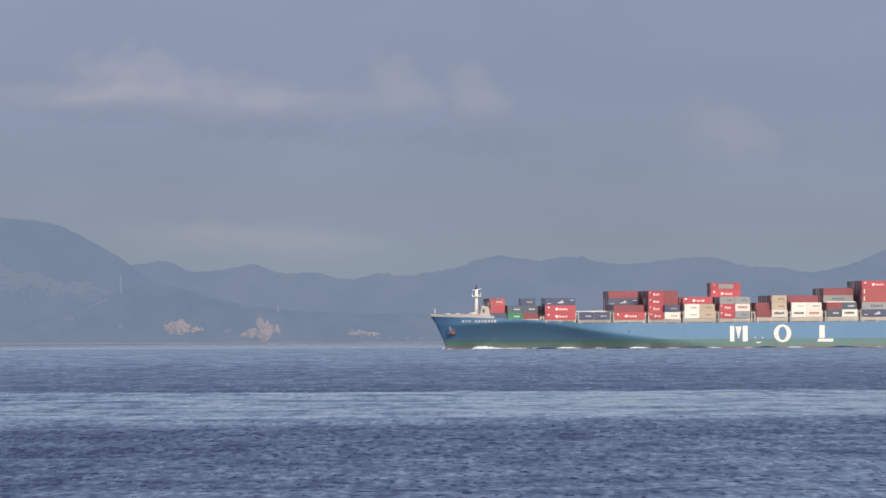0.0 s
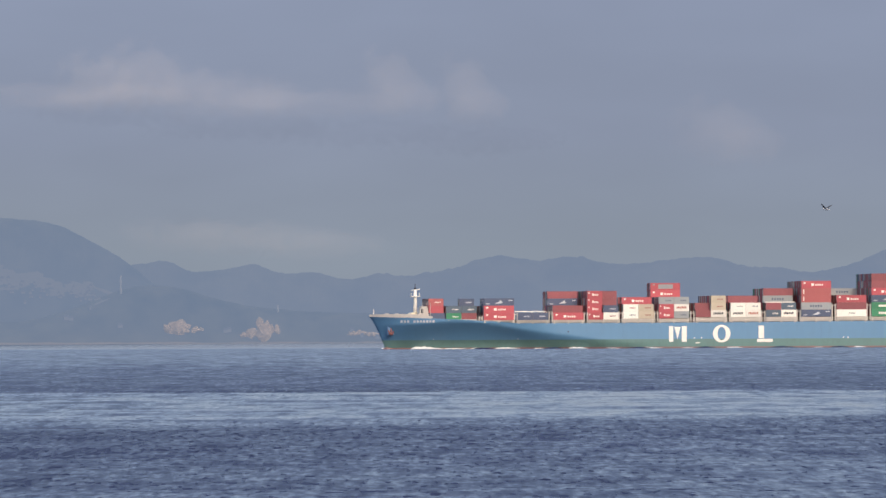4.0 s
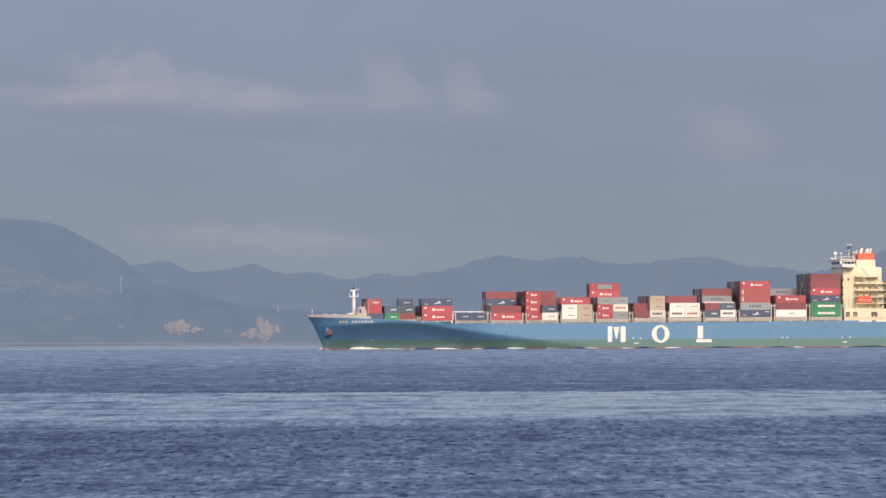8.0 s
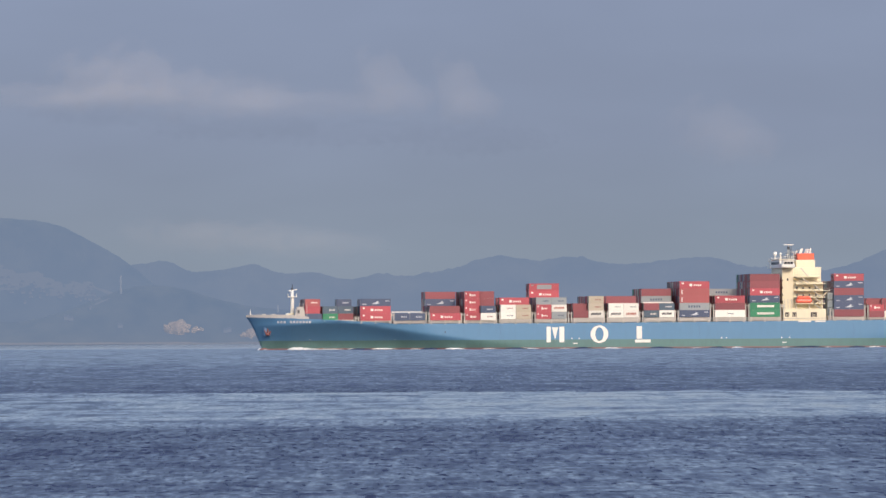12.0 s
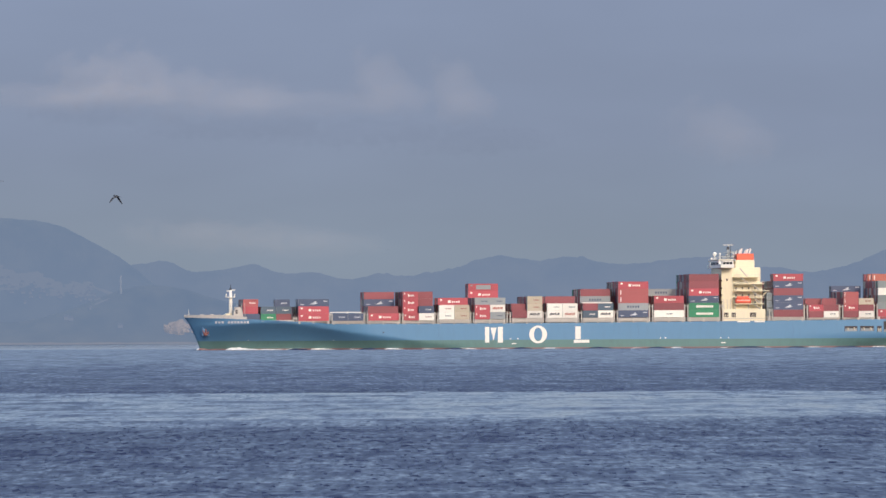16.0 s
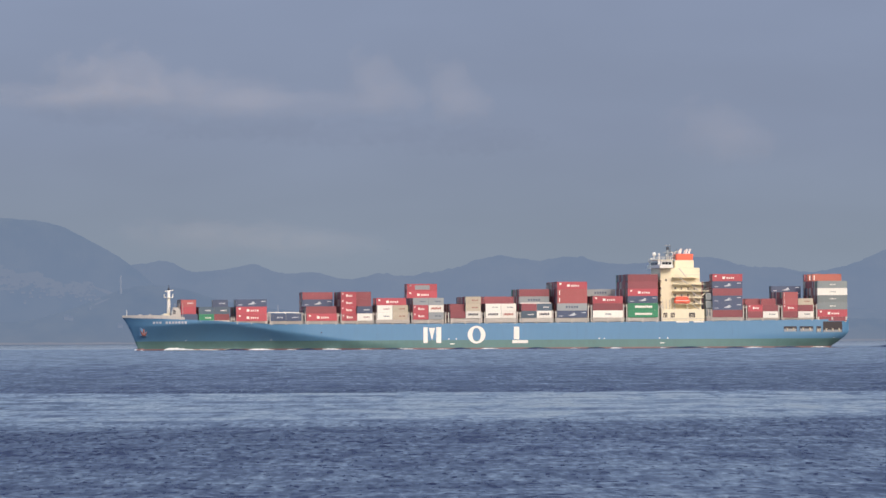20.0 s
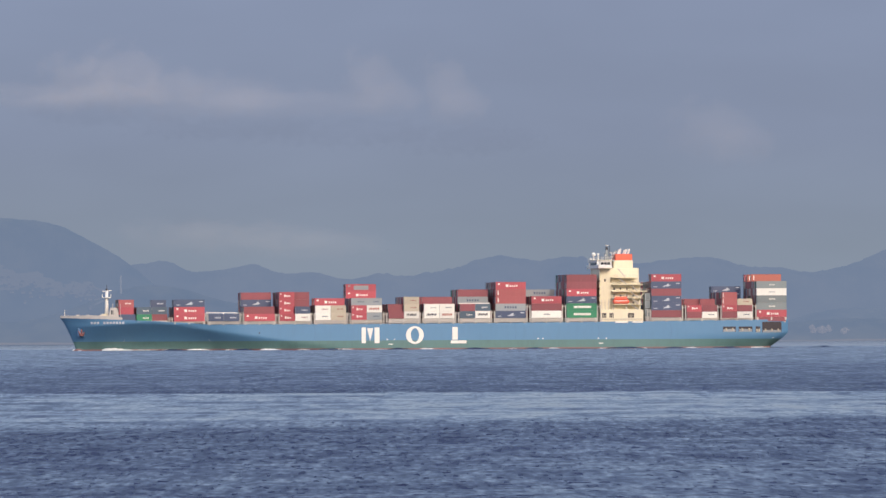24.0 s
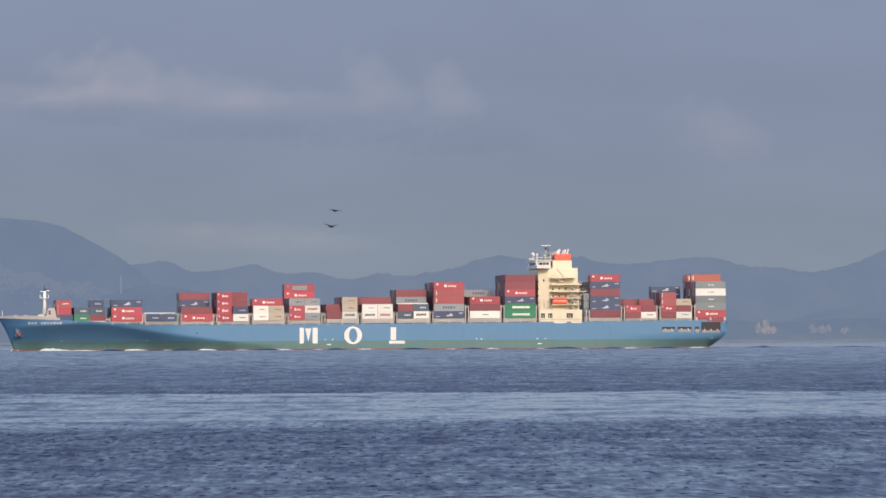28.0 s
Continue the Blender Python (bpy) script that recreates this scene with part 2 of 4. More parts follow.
CLOUD = cloud_material("thin_cloud", 0.058)
CLOUD_SOFT = cloud_material("soft_cloud", 0.046)
CLOUD_THIN = cloud_material("thinnest_cloud", 0.034)
CLOUD_SHADE = cloud_material("cloud_shade", 0.06, (0.10, 0.13, 0.19))
FEATHER_D = paint("dark_feather", (0.06, 0.065, 0.075), 0.9, grain=8)
FEATHER_L = paint("pale_feather", (0.6, 0.6, 0.6), 0.9, grain=8)


# ---- mesh tools ----
def mesh(name, bm, material, smooth=False):
    me = bpy.data.meshes.new(name)
    bm.normal_update()
    bm.to_mesh(me)
    bm.free()
    for m in material if isinstance(material, (list, tuple)) else (material,):
        me.materials.append(m)
    if smooth:
        for p in me.polygons:
            p.use_smooth = True
    return me


def part(name, bm, material, parent, label="", smooth=False):
    """Links a bmesh (or a ready mesh) as one mesh object under a thing or a part."""
    ob = new(name, bm if isinstance(bm, bpy.types.Mesh) else mesh(name, bm, material, smooth))
    ob.parent = parent
    return tagged(ob, label)


def box(bm, x0, x1, y0, y1, z0, z1, bevel=0.0):
    made = bmesh.ops.create_cube(bm, size=1.0, matrix=Matrix.LocRotScale(((x0 + x1) / 2, (y0 + y1) / 2, (z0 + z1) / 2), None, (x1 - x0, y1 - y0, z1 - z0)))
    if bevel:
        edges = list({e for vert in made["verts"] for e in vert.link_edges})
        bmesh.ops.bevel(bm, geom=edges, offset=bevel, segments=1, affect="EDGES")
    return bm


def boxes(*dims, bevel=0.0):
    bm = bmesh.new()
    for d in dims:
        box(bm, *d, bevel=bevel)
    return bm


def rod(bm, a, b, r0, r1=None, sides=8):
    a, b = Vector(a), Vector(b)
    turn = (b - a).to_track_quat("Z", "Y").to_matrix().to_4x4()
    bmesh.ops.create_cone(bm, cap_ends=True, segments=sides, radius1=r0, radius2=r0 if r1 is None else r1, depth=(b - a).length,
                          matrix=Matrix.Translation((a + b) / 2) @ turn)
    return bm


def ball(bm, c, r, scale=(1, 1, 1), u=12, v=8):
    bmesh.ops.create_uvsphere(bm, u_segments=u, v_segments=v, radius=r, matrix=Matrix.LocRotScale(c, None, scale))
    return bm


def prism(bm, outline, y0, y1):
    """A plate with an x-z outline between two depths."""
    a = [bm.verts.new((x, y0, z)) for x, z in outline]
    b = [bm.verts.new((x, y1, z)) for x, z in outline]
    bm.faces.new(a)
    bm.faces.new(list(reversed(b)))
    for i in range(len(a)):
        j = (i + 1) % len(a)
        bm.faces.new((a[j], a[i], b[i], b[j]))
    bmesh.ops.recalc_face_normals(bm, faces=bm.faces[:])
    return bm


def grid_mesh(name, xs, ys, height, material):
    """A height field over a grid of places."""
    verts = [(x, y, height(x, y)) for y in ys for x in xs]
    w = len(xs)
    faces = [(j * w + i, j * w + i + 1, (j + 1) * w + i + 1, (j + 1) * w + i) for j in range(len(ys) - 1) for i in range(w - 1)]
    me = bpy.data.meshes.new(name)
    me.from_pydata(verts, [], faces)
    me.materials.append(material)
    for p in me.polygons:
        p.use_smooth = True
    return new(name, me)


def fbm(x, y, z=0.0, octaves=4):
    total, amp, k = 0.0, 1.0, 1.0
    for _ in range(octaves):
        total += amp * noise.noise((x * k, y * k, z + k))
        amp, k = amp * 0.5, k * 2.03
    return total


SEA_LEVEL = -0.5


# ---- sea ----
# One sheet to the horizon, its cells growing with the distance from the shore; wind chop over a low swell, weaker in the slicks.
def sea_sheet():
    ys = [-3000.0, -900.0, -200.0, 0.0, 60.0, 100.0]
    y = 120.0
    while y < 2800:
        ys.append(y)
        y += max(0.2, 0.42 * y * y / 45990)
    ys += [3100.0, 3600.0, 4200.0, 5000.0, 6500.0]
    side = np.linspace(-1, 1, 641)
    rows = []
    for y in ys:
        w = 0.088 * max(y, 100.0) + 12.0
        rows.append(np.concatenate(([-6000.0, -1500.0 - abs(y) * 0.3], side * w, [1500.0 + abs(y) * 0.3, 6000.0])))
    x = np.array(rows)
    y = np.repeat(np.array(ys)[:, None], x.shape[1], 1)
    rng = np.random.RandomState(3)

    def sines(lengths, gain, spread, slopes):
        h = np.zeros_like(x)
        for long in lengths:
            way, k = radians(rng.normal(-100.0, spread)), 2 * math.pi / long
            h += gain(long) * slopes / k * np.sin(k * (x * math.cos(way) + y * math.sin(way)) + rng.uniform(0, 6.28))
        return h

    # slicks and ruffled lanes lie across the strait, with ragged edges
    lane = np.zeros_like(x)
    for across, along, a in ((95, 170, 1.0), (37, 60, 0.7), (15, 23, 0.6), (6.5, 9, 0.5), (2.8, 5, 0.4)):
        lane += a * np.sin(x / across * 6.28 + 1.5 * np.sin(y / along * 2.1) + rng.uniform(0, 6)) * np.cos(y / along * 6.28 + 1.2 * np.sin(x / across * 3) + rng.uniform(0, 6))
    yy = y * (1 + 0.014 * lane)
    lean = np.clip(1 - np.abs(y / 1.11 - 290) / 110, 0, 1)
    yy = yy - lean * 0.8 * np.clip(x, -26, 26)
    wind = np.interp(yy / 1.11, [0, 165, 220, 262, 284, 312, 330, 440, 468, 476, 560, 820, 1000, 1400, 2250, 2400, 3000],
                     [0.70, 0.72, 0.80, 0.88, 0.90, 0.5, 0.25, 0.26, 0.29, 0.93, 0.82, 0.72, 0.55, 0.47, 0.43, 0.03, 0.0])
    # the slick is a little more ruffled towards its western end
    wind += 0.14 * np.clip(-x / (0.0772 * np.maximum(y, 100)), -0.4, 1) * ((yy > 330) & (yy < 530) & (wind < 0.4))
    # the near water is rougher in the west than in the east
    wind += -0.12 * np.clip(x / (0.0772 * np.maximum(y, 100)), -1, 1) * (yy < 320)
    streak = np.zeros_like(x)
    for across, along, a in ((60, 21, 1.0), (23, 9, 1.0), (11, 4.3, 0.8), (140, 47, 1.0)):
        streak += a * np.sin(x / across * 6.28 + 2 * np.sin(y / along) + rng.uniform(0, 6)) * np.sin(y / along * 6.28 + 1.7 * np.sin(x / across * 4) + rng.uniform(0, 6))
    wind = np.clip(wind * (1 + 0.07 * streak), 0.0, 1.2)
    # the waves grow with the distance from the shelter of the shore
    usual = 0.7 * (np.maximum(y, 120) / 161) ** 1.1
    lengths = [0.5 * 1.14 ** i for i in range(30)]
    z = wind * sines(lengths, lambda long: np.clip(1.3 * usual / long, 0, 1) ** 2.2 * np.clip(3.2 * long / usual - 0.3, 0, 1), 55, 0.042)
    z *= np.clip(1.1 - (y - 250) / 500, 0.12, 1)
    z += sines((17.0, 26.0, 41.0), lambda long: 1.0, 18, 0.006)
    edge = np.ones(x.shape[1])
    edge[:2] = edge[-2:] = 0
    z *= edge * ((y > 90) & (y < 2900))
    n, w = x.shape
    co = np.stack([x, y, z], -1).reshape(-1, 3)
    a = (np.arange(n - 1)[:, None] * w + np.arange(w - 1)).reshape(-1)
    quads = np.stack([a, a + 1, a + w + 1, a + w], -1)
    me = bpy.data.meshes.new("water")
    me.vertices.add(len(co))
    me.vertices.foreach_set("co", co.ravel())
    me.loops.add(quads.size)
    me.loops.foreach_set("vertex_index", quads.ravel())
    me.polygons.add(len(quads))
    me.polygons.foreach_set("loop_start", np.arange(0, quads.size, 4))
    me.polygons.foreach_set("use_smooth", np.ones(len(quads), dtype=bool))
    me.update(calc_edges=True)
    ruffle = me.attributes.new("ruffle", "FLOAT", "POINT")
    ruffle.data.foreach_set("value", wind.ravel())
    me.materials.append(SEA)
    return new("water", me)


sea = sea_sheet()
tagged(sea, "ruffled slate-blue sea with darker wind lanes and pale slicks", "sea", kind="structure")

# ---- far coast ----
FAR_TOPS = [0.5, 12.1, 43.9, 31.6, 42.9, 31.1, 32.8, 33.5, 33.5, 39.5, 29.6, 32.0, 33.0, 30.3, 27.7, 30.6, 32.0, 29.0, 31.9, 31.8, 34.5, 37.8, 41.1, 38.4, 35.7, 39.2,
            39.0, 37.0, 34.9, 35.5, 35.6, 37.2, 38.0, 39.0, 37.6, 33.8, 32.3, 35.2, 30.6, 31.3, 33.2, 34.0, 39.9, 40.0, 52.5, 12.3]
FAR_HUMPS = [(-304 + 16 * i, h, 16.8) for i, h in enumerate(FAR_TOPS)] + [(-480, 63, 82), (-620, 70, 100), (540, 78, 80)]
MID_TOPS = [40, 46, 50, 53, 54, 55.3, 52.4, 54.8, 52.1, 54.2, 41.3, 37.0, 19.5, 8.7]
MID_HUMPS = [(-590 + 30 * i, h, 33) for i, h in enumerate(MID_TOPS)] + [(330, 24, 70), (480, 34, 90)]
NEAR_HUMPS = [(-480, 27, 150), (-236, 45, 78), (-130, 14, 60), (-60, 14, 70), (40, 20, 90), (190, 20, 80), (330, 15, 70), (470, 20, 90)]


def humps(rows, x):
    return sum(h * math.exp(-((x - c) / w) ** 2) for c, h, w in rows)


def slope(rows, y0, y1, crest, rough):
    """The height of a range with its foot at y0, its crest line and its far foot at y1."""
    def height(x, y):
        u = (y - y0) / (crest - y0) if y < crest else max(0.0, 1 - (y - crest) / (y1 - crest))
        shape = math.sin(min(1.0, max(0.0, u)) * math.pi / 2)
        n = fbm(x * 0.03, y * 0.02, 3.0) * rough * (0.4 if abs(y - crest) < 12 else 1.5) + fbm(x * 0.15, y * 0.2, 9.0, 3) * rough * 0.6
        return max(-2.0, humps(rows, x) * shape + n * shape * (0.7 if abs(y - crest) < 12 else 1.2) - 1.5 * (1 - shape))
    return height


def ridge(name, height, y0, y1, material, label):
    xs = [-900 + 2.5 * i for i in range(721)]
    ys = [y0 + (y1 - y0) * i / 24 for i in range(25)]
    return tagged(grid_mesh(name, xs, ys, height, material), label, "hills", kind="structure")


far_height = slope(FAR_HUMPS, 4800, 4985, 4900, 2.8)
mid_height = slope(MID_HUMPS, 4690, 4796, 4745, 1.6)
near_height = slope(NEAR_HUMPS, 4610, 4715, 4665, 1.6)
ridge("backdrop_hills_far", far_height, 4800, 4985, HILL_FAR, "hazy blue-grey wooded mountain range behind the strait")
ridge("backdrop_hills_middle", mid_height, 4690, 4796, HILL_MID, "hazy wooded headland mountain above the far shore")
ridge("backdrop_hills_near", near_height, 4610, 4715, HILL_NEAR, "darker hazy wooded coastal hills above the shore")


def shore_height(x, y):
    return -0.6 + (y - 4560) / 64 * (1.7 + 1.3 * fbm(x * 0.03, y * 0.03))


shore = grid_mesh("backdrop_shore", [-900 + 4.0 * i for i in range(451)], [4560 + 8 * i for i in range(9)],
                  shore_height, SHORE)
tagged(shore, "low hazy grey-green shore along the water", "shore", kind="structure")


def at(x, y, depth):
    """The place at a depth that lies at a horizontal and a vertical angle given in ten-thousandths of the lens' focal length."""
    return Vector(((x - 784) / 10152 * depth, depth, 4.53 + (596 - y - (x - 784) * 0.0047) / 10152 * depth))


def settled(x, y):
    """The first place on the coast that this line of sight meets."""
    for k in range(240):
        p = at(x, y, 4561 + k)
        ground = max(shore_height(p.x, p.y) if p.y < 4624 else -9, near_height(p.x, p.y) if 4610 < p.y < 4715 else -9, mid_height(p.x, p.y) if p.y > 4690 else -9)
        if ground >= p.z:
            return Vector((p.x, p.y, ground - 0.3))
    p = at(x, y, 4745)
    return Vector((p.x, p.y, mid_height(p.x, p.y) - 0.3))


def cliff(x, y, wide, high, skin, seed, label):
    """A bare pale cliff: a faceted, fissured rock face set into the slope."""
    rnd = random.Random(seed)
    bm = bmesh.new()
    base_at = settled(x, y)
    for k in range(5):
        w = wide * rnd.uniform(0.35, 0.6)
        hgt = high * rnd.uniform(0.5, 1.0) * (1.0 if k < 2 else 0.65)
        c = Vector((rnd.uniform(-0.5, 0.5) * wide * 0.62, rnd.uniform(-2, 6), hgt * 0.16))
        made = bmesh.ops.create_icosphere(bm, subdivisions=3, radius=0.5, matrix=Matrix.LocRotScale(c, Euler((0, rnd.uniform(-0.3, 0.3), rnd.uniform(0, 3))), (w, w * 0.8, hgt)))
        for vert in made["verts"]:
            p = vert.co
            vert.co += Vector((fbm(p.x * 0.3, p.z * 0.3, seed), fbm(p.x * 0.25, p.z * 0.25, seed + 7), fbm(p.x * 0.3, p.y * 0.3, seed + 3))) * wide * 0.11
    ob = new("cliff", mesh("cliff", bm, skin))
    ob.location = base_at
    return tagged(ob, label, "cliff", "pale cliffs on the far shore")


CLIFF_WORDS = "bare pale sandy cliff on the hazy far shore"
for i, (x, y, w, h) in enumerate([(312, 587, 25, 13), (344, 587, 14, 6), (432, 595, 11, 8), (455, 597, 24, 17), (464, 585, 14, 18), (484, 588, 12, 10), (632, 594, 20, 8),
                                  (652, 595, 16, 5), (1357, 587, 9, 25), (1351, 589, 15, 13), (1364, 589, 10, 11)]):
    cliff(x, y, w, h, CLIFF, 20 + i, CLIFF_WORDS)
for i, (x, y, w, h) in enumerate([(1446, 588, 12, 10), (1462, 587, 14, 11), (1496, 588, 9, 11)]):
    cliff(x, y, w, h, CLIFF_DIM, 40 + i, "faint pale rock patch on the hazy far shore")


def tower(x, y, high, r, label, category):
    ob = tagged(new("tower"), label, category)
    ob.location = settled(x, y)
    bm = bmesh.new()
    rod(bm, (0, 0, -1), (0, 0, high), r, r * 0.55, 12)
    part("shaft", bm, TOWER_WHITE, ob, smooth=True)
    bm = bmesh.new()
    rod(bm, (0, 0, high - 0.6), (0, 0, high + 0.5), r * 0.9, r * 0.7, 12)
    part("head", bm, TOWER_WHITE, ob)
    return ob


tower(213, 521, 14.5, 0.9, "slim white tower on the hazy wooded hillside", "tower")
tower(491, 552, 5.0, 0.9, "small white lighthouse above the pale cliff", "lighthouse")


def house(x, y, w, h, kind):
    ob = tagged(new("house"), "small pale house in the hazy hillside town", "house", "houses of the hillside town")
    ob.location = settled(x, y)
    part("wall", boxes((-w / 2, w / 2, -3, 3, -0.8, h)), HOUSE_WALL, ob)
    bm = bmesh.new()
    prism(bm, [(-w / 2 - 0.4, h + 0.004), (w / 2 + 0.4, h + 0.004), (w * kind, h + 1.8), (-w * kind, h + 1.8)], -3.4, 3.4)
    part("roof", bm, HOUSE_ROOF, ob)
    return ob


def field(x, y, wide, deep, seed):
    """An open terraced field: a ragged patch of bare ground that follows the wooded slope."""
    c = settled(x, y)
    ground = lambda a, b: max(mid_height(a, b) if b > 4690 else -9, near_height(a, b) if 4610 < b < 4715 else -9)
    n = 28
    verts, faces = [(0, 0, ground(c.x, c.y) + 0.5 - c.z)], []
    for ring in (0.5, 1.0):
        for k in range(n):
            a = 2 * math.pi * k / n
            r = ring * (1 + 0.55 * fbm(math.cos(a) * 1.3, math.sin(a) * 1.3, seed))
            dx, dy = wide / 2 * r * math.cos(a), deep / 2 * r * math.sin(a)
            verts.append((dx, dy, ground(c.x + dx, c.y + dy) + (0.5 if ring < 1 else 0.1) - c.z))
    for k in range(n):
        j = (k + 1) % n
        faces += [(0, 1 + k, 1 + j), (1 + k, 1 + n + k, 1 + n + j, 1 + j)]
    me = bpy.data.meshes.new("field")
    me.from_pydata(verts, [], faces)
    me.materials.append(FIELD)
    ob = new("field", me)
    ob.location = c
    return tagged(ob, "pale open field on the hazy wooded hillside", "field", "fields on the hillside")


rnd = random.Random(9)
for i in range(34):
    x = rnd.uniform(-20, 185)
    field(x, rnd.gauss(487 + 0.19 * x, 9), rnd.uniform(7, 24), rnd.uniform(1.2, 3.6), 40 + i)
rnd = random.Random(4)
for i in range(48):
    x = rnd.uniform(-30, 175)
    house(x, rnd.gauss(512 + 0.09 * x, 10), rnd.uniform(1.3, 3.2), rnd.uniform(0.35, 0.8), rnd.choice((0.05, 0.25, 0.4)))
for x, y in ((117, 566), (125, 566), (212, 580), (398, 588), (405, 587), (622, 588), (640, 596), (668, 598), (690, 600), (720, 601), (745, 600), (512, 524)):
    house(x, y, rnd.uniform(2.5, 5), rnd.uniform(1.0, 1.8), 0.3)

# small white buoy off the far shore, in the tower's haze-painted white
buoy = tagged(new("buoy"), "tiny white buoy on the water off the far shore", "buoy")
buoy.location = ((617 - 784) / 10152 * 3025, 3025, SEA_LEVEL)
part("float", rod(bmesh.new(), (0, 0, -0.4), (0, 0, 0.7), 0.75, 0.6, 12), TOWER_WHITE, buoy)
part("top_mark", rod(bmesh.new(), (0, 0, 0.7), (0, 0, 2.4), 0.35, 0.12, 8), TOWER_WHITE, buoy)


# ---- clouds: thin drifting pieces ----
CLOUDS = []


def cloud(puffs, drift, label="thin pale drifting cloud in the hazy sky", skin=CLOUD):
    """A bank of soft overlapping puffs that drift together."""
    x0 = sum(p[0] for p in puffs) / len(puffs)
    y0 = sum(p[1] for p in puffs) / len(puffs)
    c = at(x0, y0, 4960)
    ob = tagged(new("cloud"), label, "cloud", "drifting clouds")
    for k, (x, y, wide, high) in enumerate(puffs):
        w, h = wide * 1.7 / 2.045, high * 1.7 / 2.045
        xs = [-1 + 2 * i / 20 for i in range(21)]
        zs = [-1 + 2 * i / 14 for i in range(15)]
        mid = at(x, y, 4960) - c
        verts = [(w / 2 * a, -14 * max(0.0, 1 - a * a) * max(0.0, 1 - b * b) + 2.0 * fbm(a * 2, b * 2, x), h / 2 * b) for b in zs for a in xs]
        faces = [(j * 21 + i, j * 21 + i + 1, (j + 1) * 21 + i + 1, (j + 1) * 21 + i) for j in range(14) for i in range(20)]
        me = bpy.data.meshes.new("puff")
        me.from_pydata(verts, [], faces)
        me.materials.append(skin)
        for p in me.polygons:
            p.use_smooth = True
        puff = part("puff", me, None, ob)
        puff.location = (mid.x, 1.2 * k, mid.z)
        puff.visible_shadow = False
    CLOUDS.append((ob, c, drift / 2.045))


cloud([(176, 145, 110, 78), (258, 134, 112, 92), (205, 172, 190, 40)], -46)
cloud([(36, 170, 130, 40), (120, 184, 130, 30)], -46, skin=CLOUD_THIN)
cloud([(400, 172, 230, 70), (340, 158, 130, 60)], -46, skin=CLOUD_THIN)
cloud([(560, 186, 250, 44), (450, 182, 150, 48)], -46, skin=CLOUD_THIN)
cloud([(690, 140, 74, 86), (722, 176, 90, 60)], -46, skin=CLOUD_SOFT)
cloud([(824, 152, 64, 86), (848, 188, 80, 60)], -46, skin=CLOUD_SOFT)
cloud([(1268, 228, 120, 84), (1318, 256, 110, 66)], -18, skin=CLOUD_THIN)
cloud([(330, 420, 170, 50), (450, 424, 190, 52), (560, 436, 170, 44)], -8, "faint pale streak of low cloud over the hills", CLOUD_THIN)
cloud([(430, 226, 260, 36), (640, 236, 280, 40), (850, 250, 240, 44), (210, 206, 200, 26)], -46, "dim blue-grey painted shade under the drifting cloud bank", CLOUD_SHADE)

# ---- the ship: bow at its own x = 0, stern at x = 294, port side at y = -16.1, water at z = 0 ----
HEAD = math.degrees(math.asin(0.118))
SPEED = 6.23
ALONG = Vector((math.cos(radians(HEAD)), math.sin(radians(HEAD)), 0))
ACROSS = Vector((-math.sin(radians(HEAD)), math.cos(radians(HEAD)), 0))


def ship_pose(t):
    p = Vector((0, 2300, 0)) + ALONG * SPEED * (-0.67 - t) + ACROSS * 16.1
    return pose(p.x, p.y, p.z, 0, 0, HEAD)


SHEER = [(0, 12.6), (14, 12.2), (24, 11.8), (32, 11.4), (46, 10.6), (58, 9.75), (132, 9.75), (180, 10.0), (247, 10.4), (294, 10.9)]


def sheer(x):
    for (a, za), (b, zb) in zip(SHEER, SHEER[1:]):
        if x <= b:
            u = max(0.0, (x - a) / (b - a))
            u = u * u * (3 - 2 * u) if b - a < 20 else u
            return za + (zb - za) * u
    return SHEER[-1][1]


def half_beam(x, z):
    """Flared bow that runs out in a knuckle slanting from the deck down to the water; a stern that tucks in below."""
    strake = 1.7 * min(1.0, max(0.0, (36.0 - x) / 16.0))
    zz = min(11.4, max(-3.0, z + strake))
    start = stem(min(12.6, max(0.0, z)))
    full = 40.0 + 4.0 * (11.4 - zz) ** 1.208
    low = min(1.0, max(0.0, 1 - z / 10.0))
    fore = min(1.0, max(0.0, (60.2 - x) / 50.1))
    fore *= fore * (3 - 2 * fore)
    b = 16.1 * (1 - (1 - min(1.0, max(0.0, x - start) / (full - start))) ** (1.418 + (1.261 + 5.0 * low) * fore))
    # the bow's sections are V-shaped: the flare goes on down to the boot-topping
    b *= 1 - 0.64 * min(1.0, max(0.0, (74.2 - x) / 50.0)) * low
    if x > 240:
        tuck = 0.36 * ((x - 240) / 54) ** 1.8
        b *= 1 - tuck * (1 - min(1.0, max(0.0, z) / 5.6)) ** 2 - 0.03 * max(0.0, (x - 280) / 14) ** 2
    return max(b, 0.02)


def stem(z):
    return 0.8 + 6.4 * (1 - min(1.0, max(0.0, z) / 12.6)) ** 0.75


def stern(z):
    return 294.0 - 6.5 * max(0.0, 1 - max(0.0, z) / 6.0) ** 1.3


STATIONS = [0, 0.004, 0.01] + [0.02 + 0.01 * i for i in range(34)] + [0.38, 0.42, 0.5, 0.58, 0.66, 0.73,
            0.78, 0.82, 0.86, 0.9, 0.93, 0.96, 0.98, 1.0]


def hull_skin(levels):
    """Both sides, the transom and the stem between two heights, given as shares from a fixed height up to the sheer."""
    bm = bmesh.new()
    sides = []
    for sign in (-1, 1):
        rows = []
        for lv in levels:
            row = []
            for q in STATIONS:
                x = q * 294
                z = lv(x)
                x = stem(z) + q * (stern(z) - stem(z))
                row.append(bm.verts.new((x, sign * max(0.02, half_beam(x, z)), z)))
            rows.append(row)
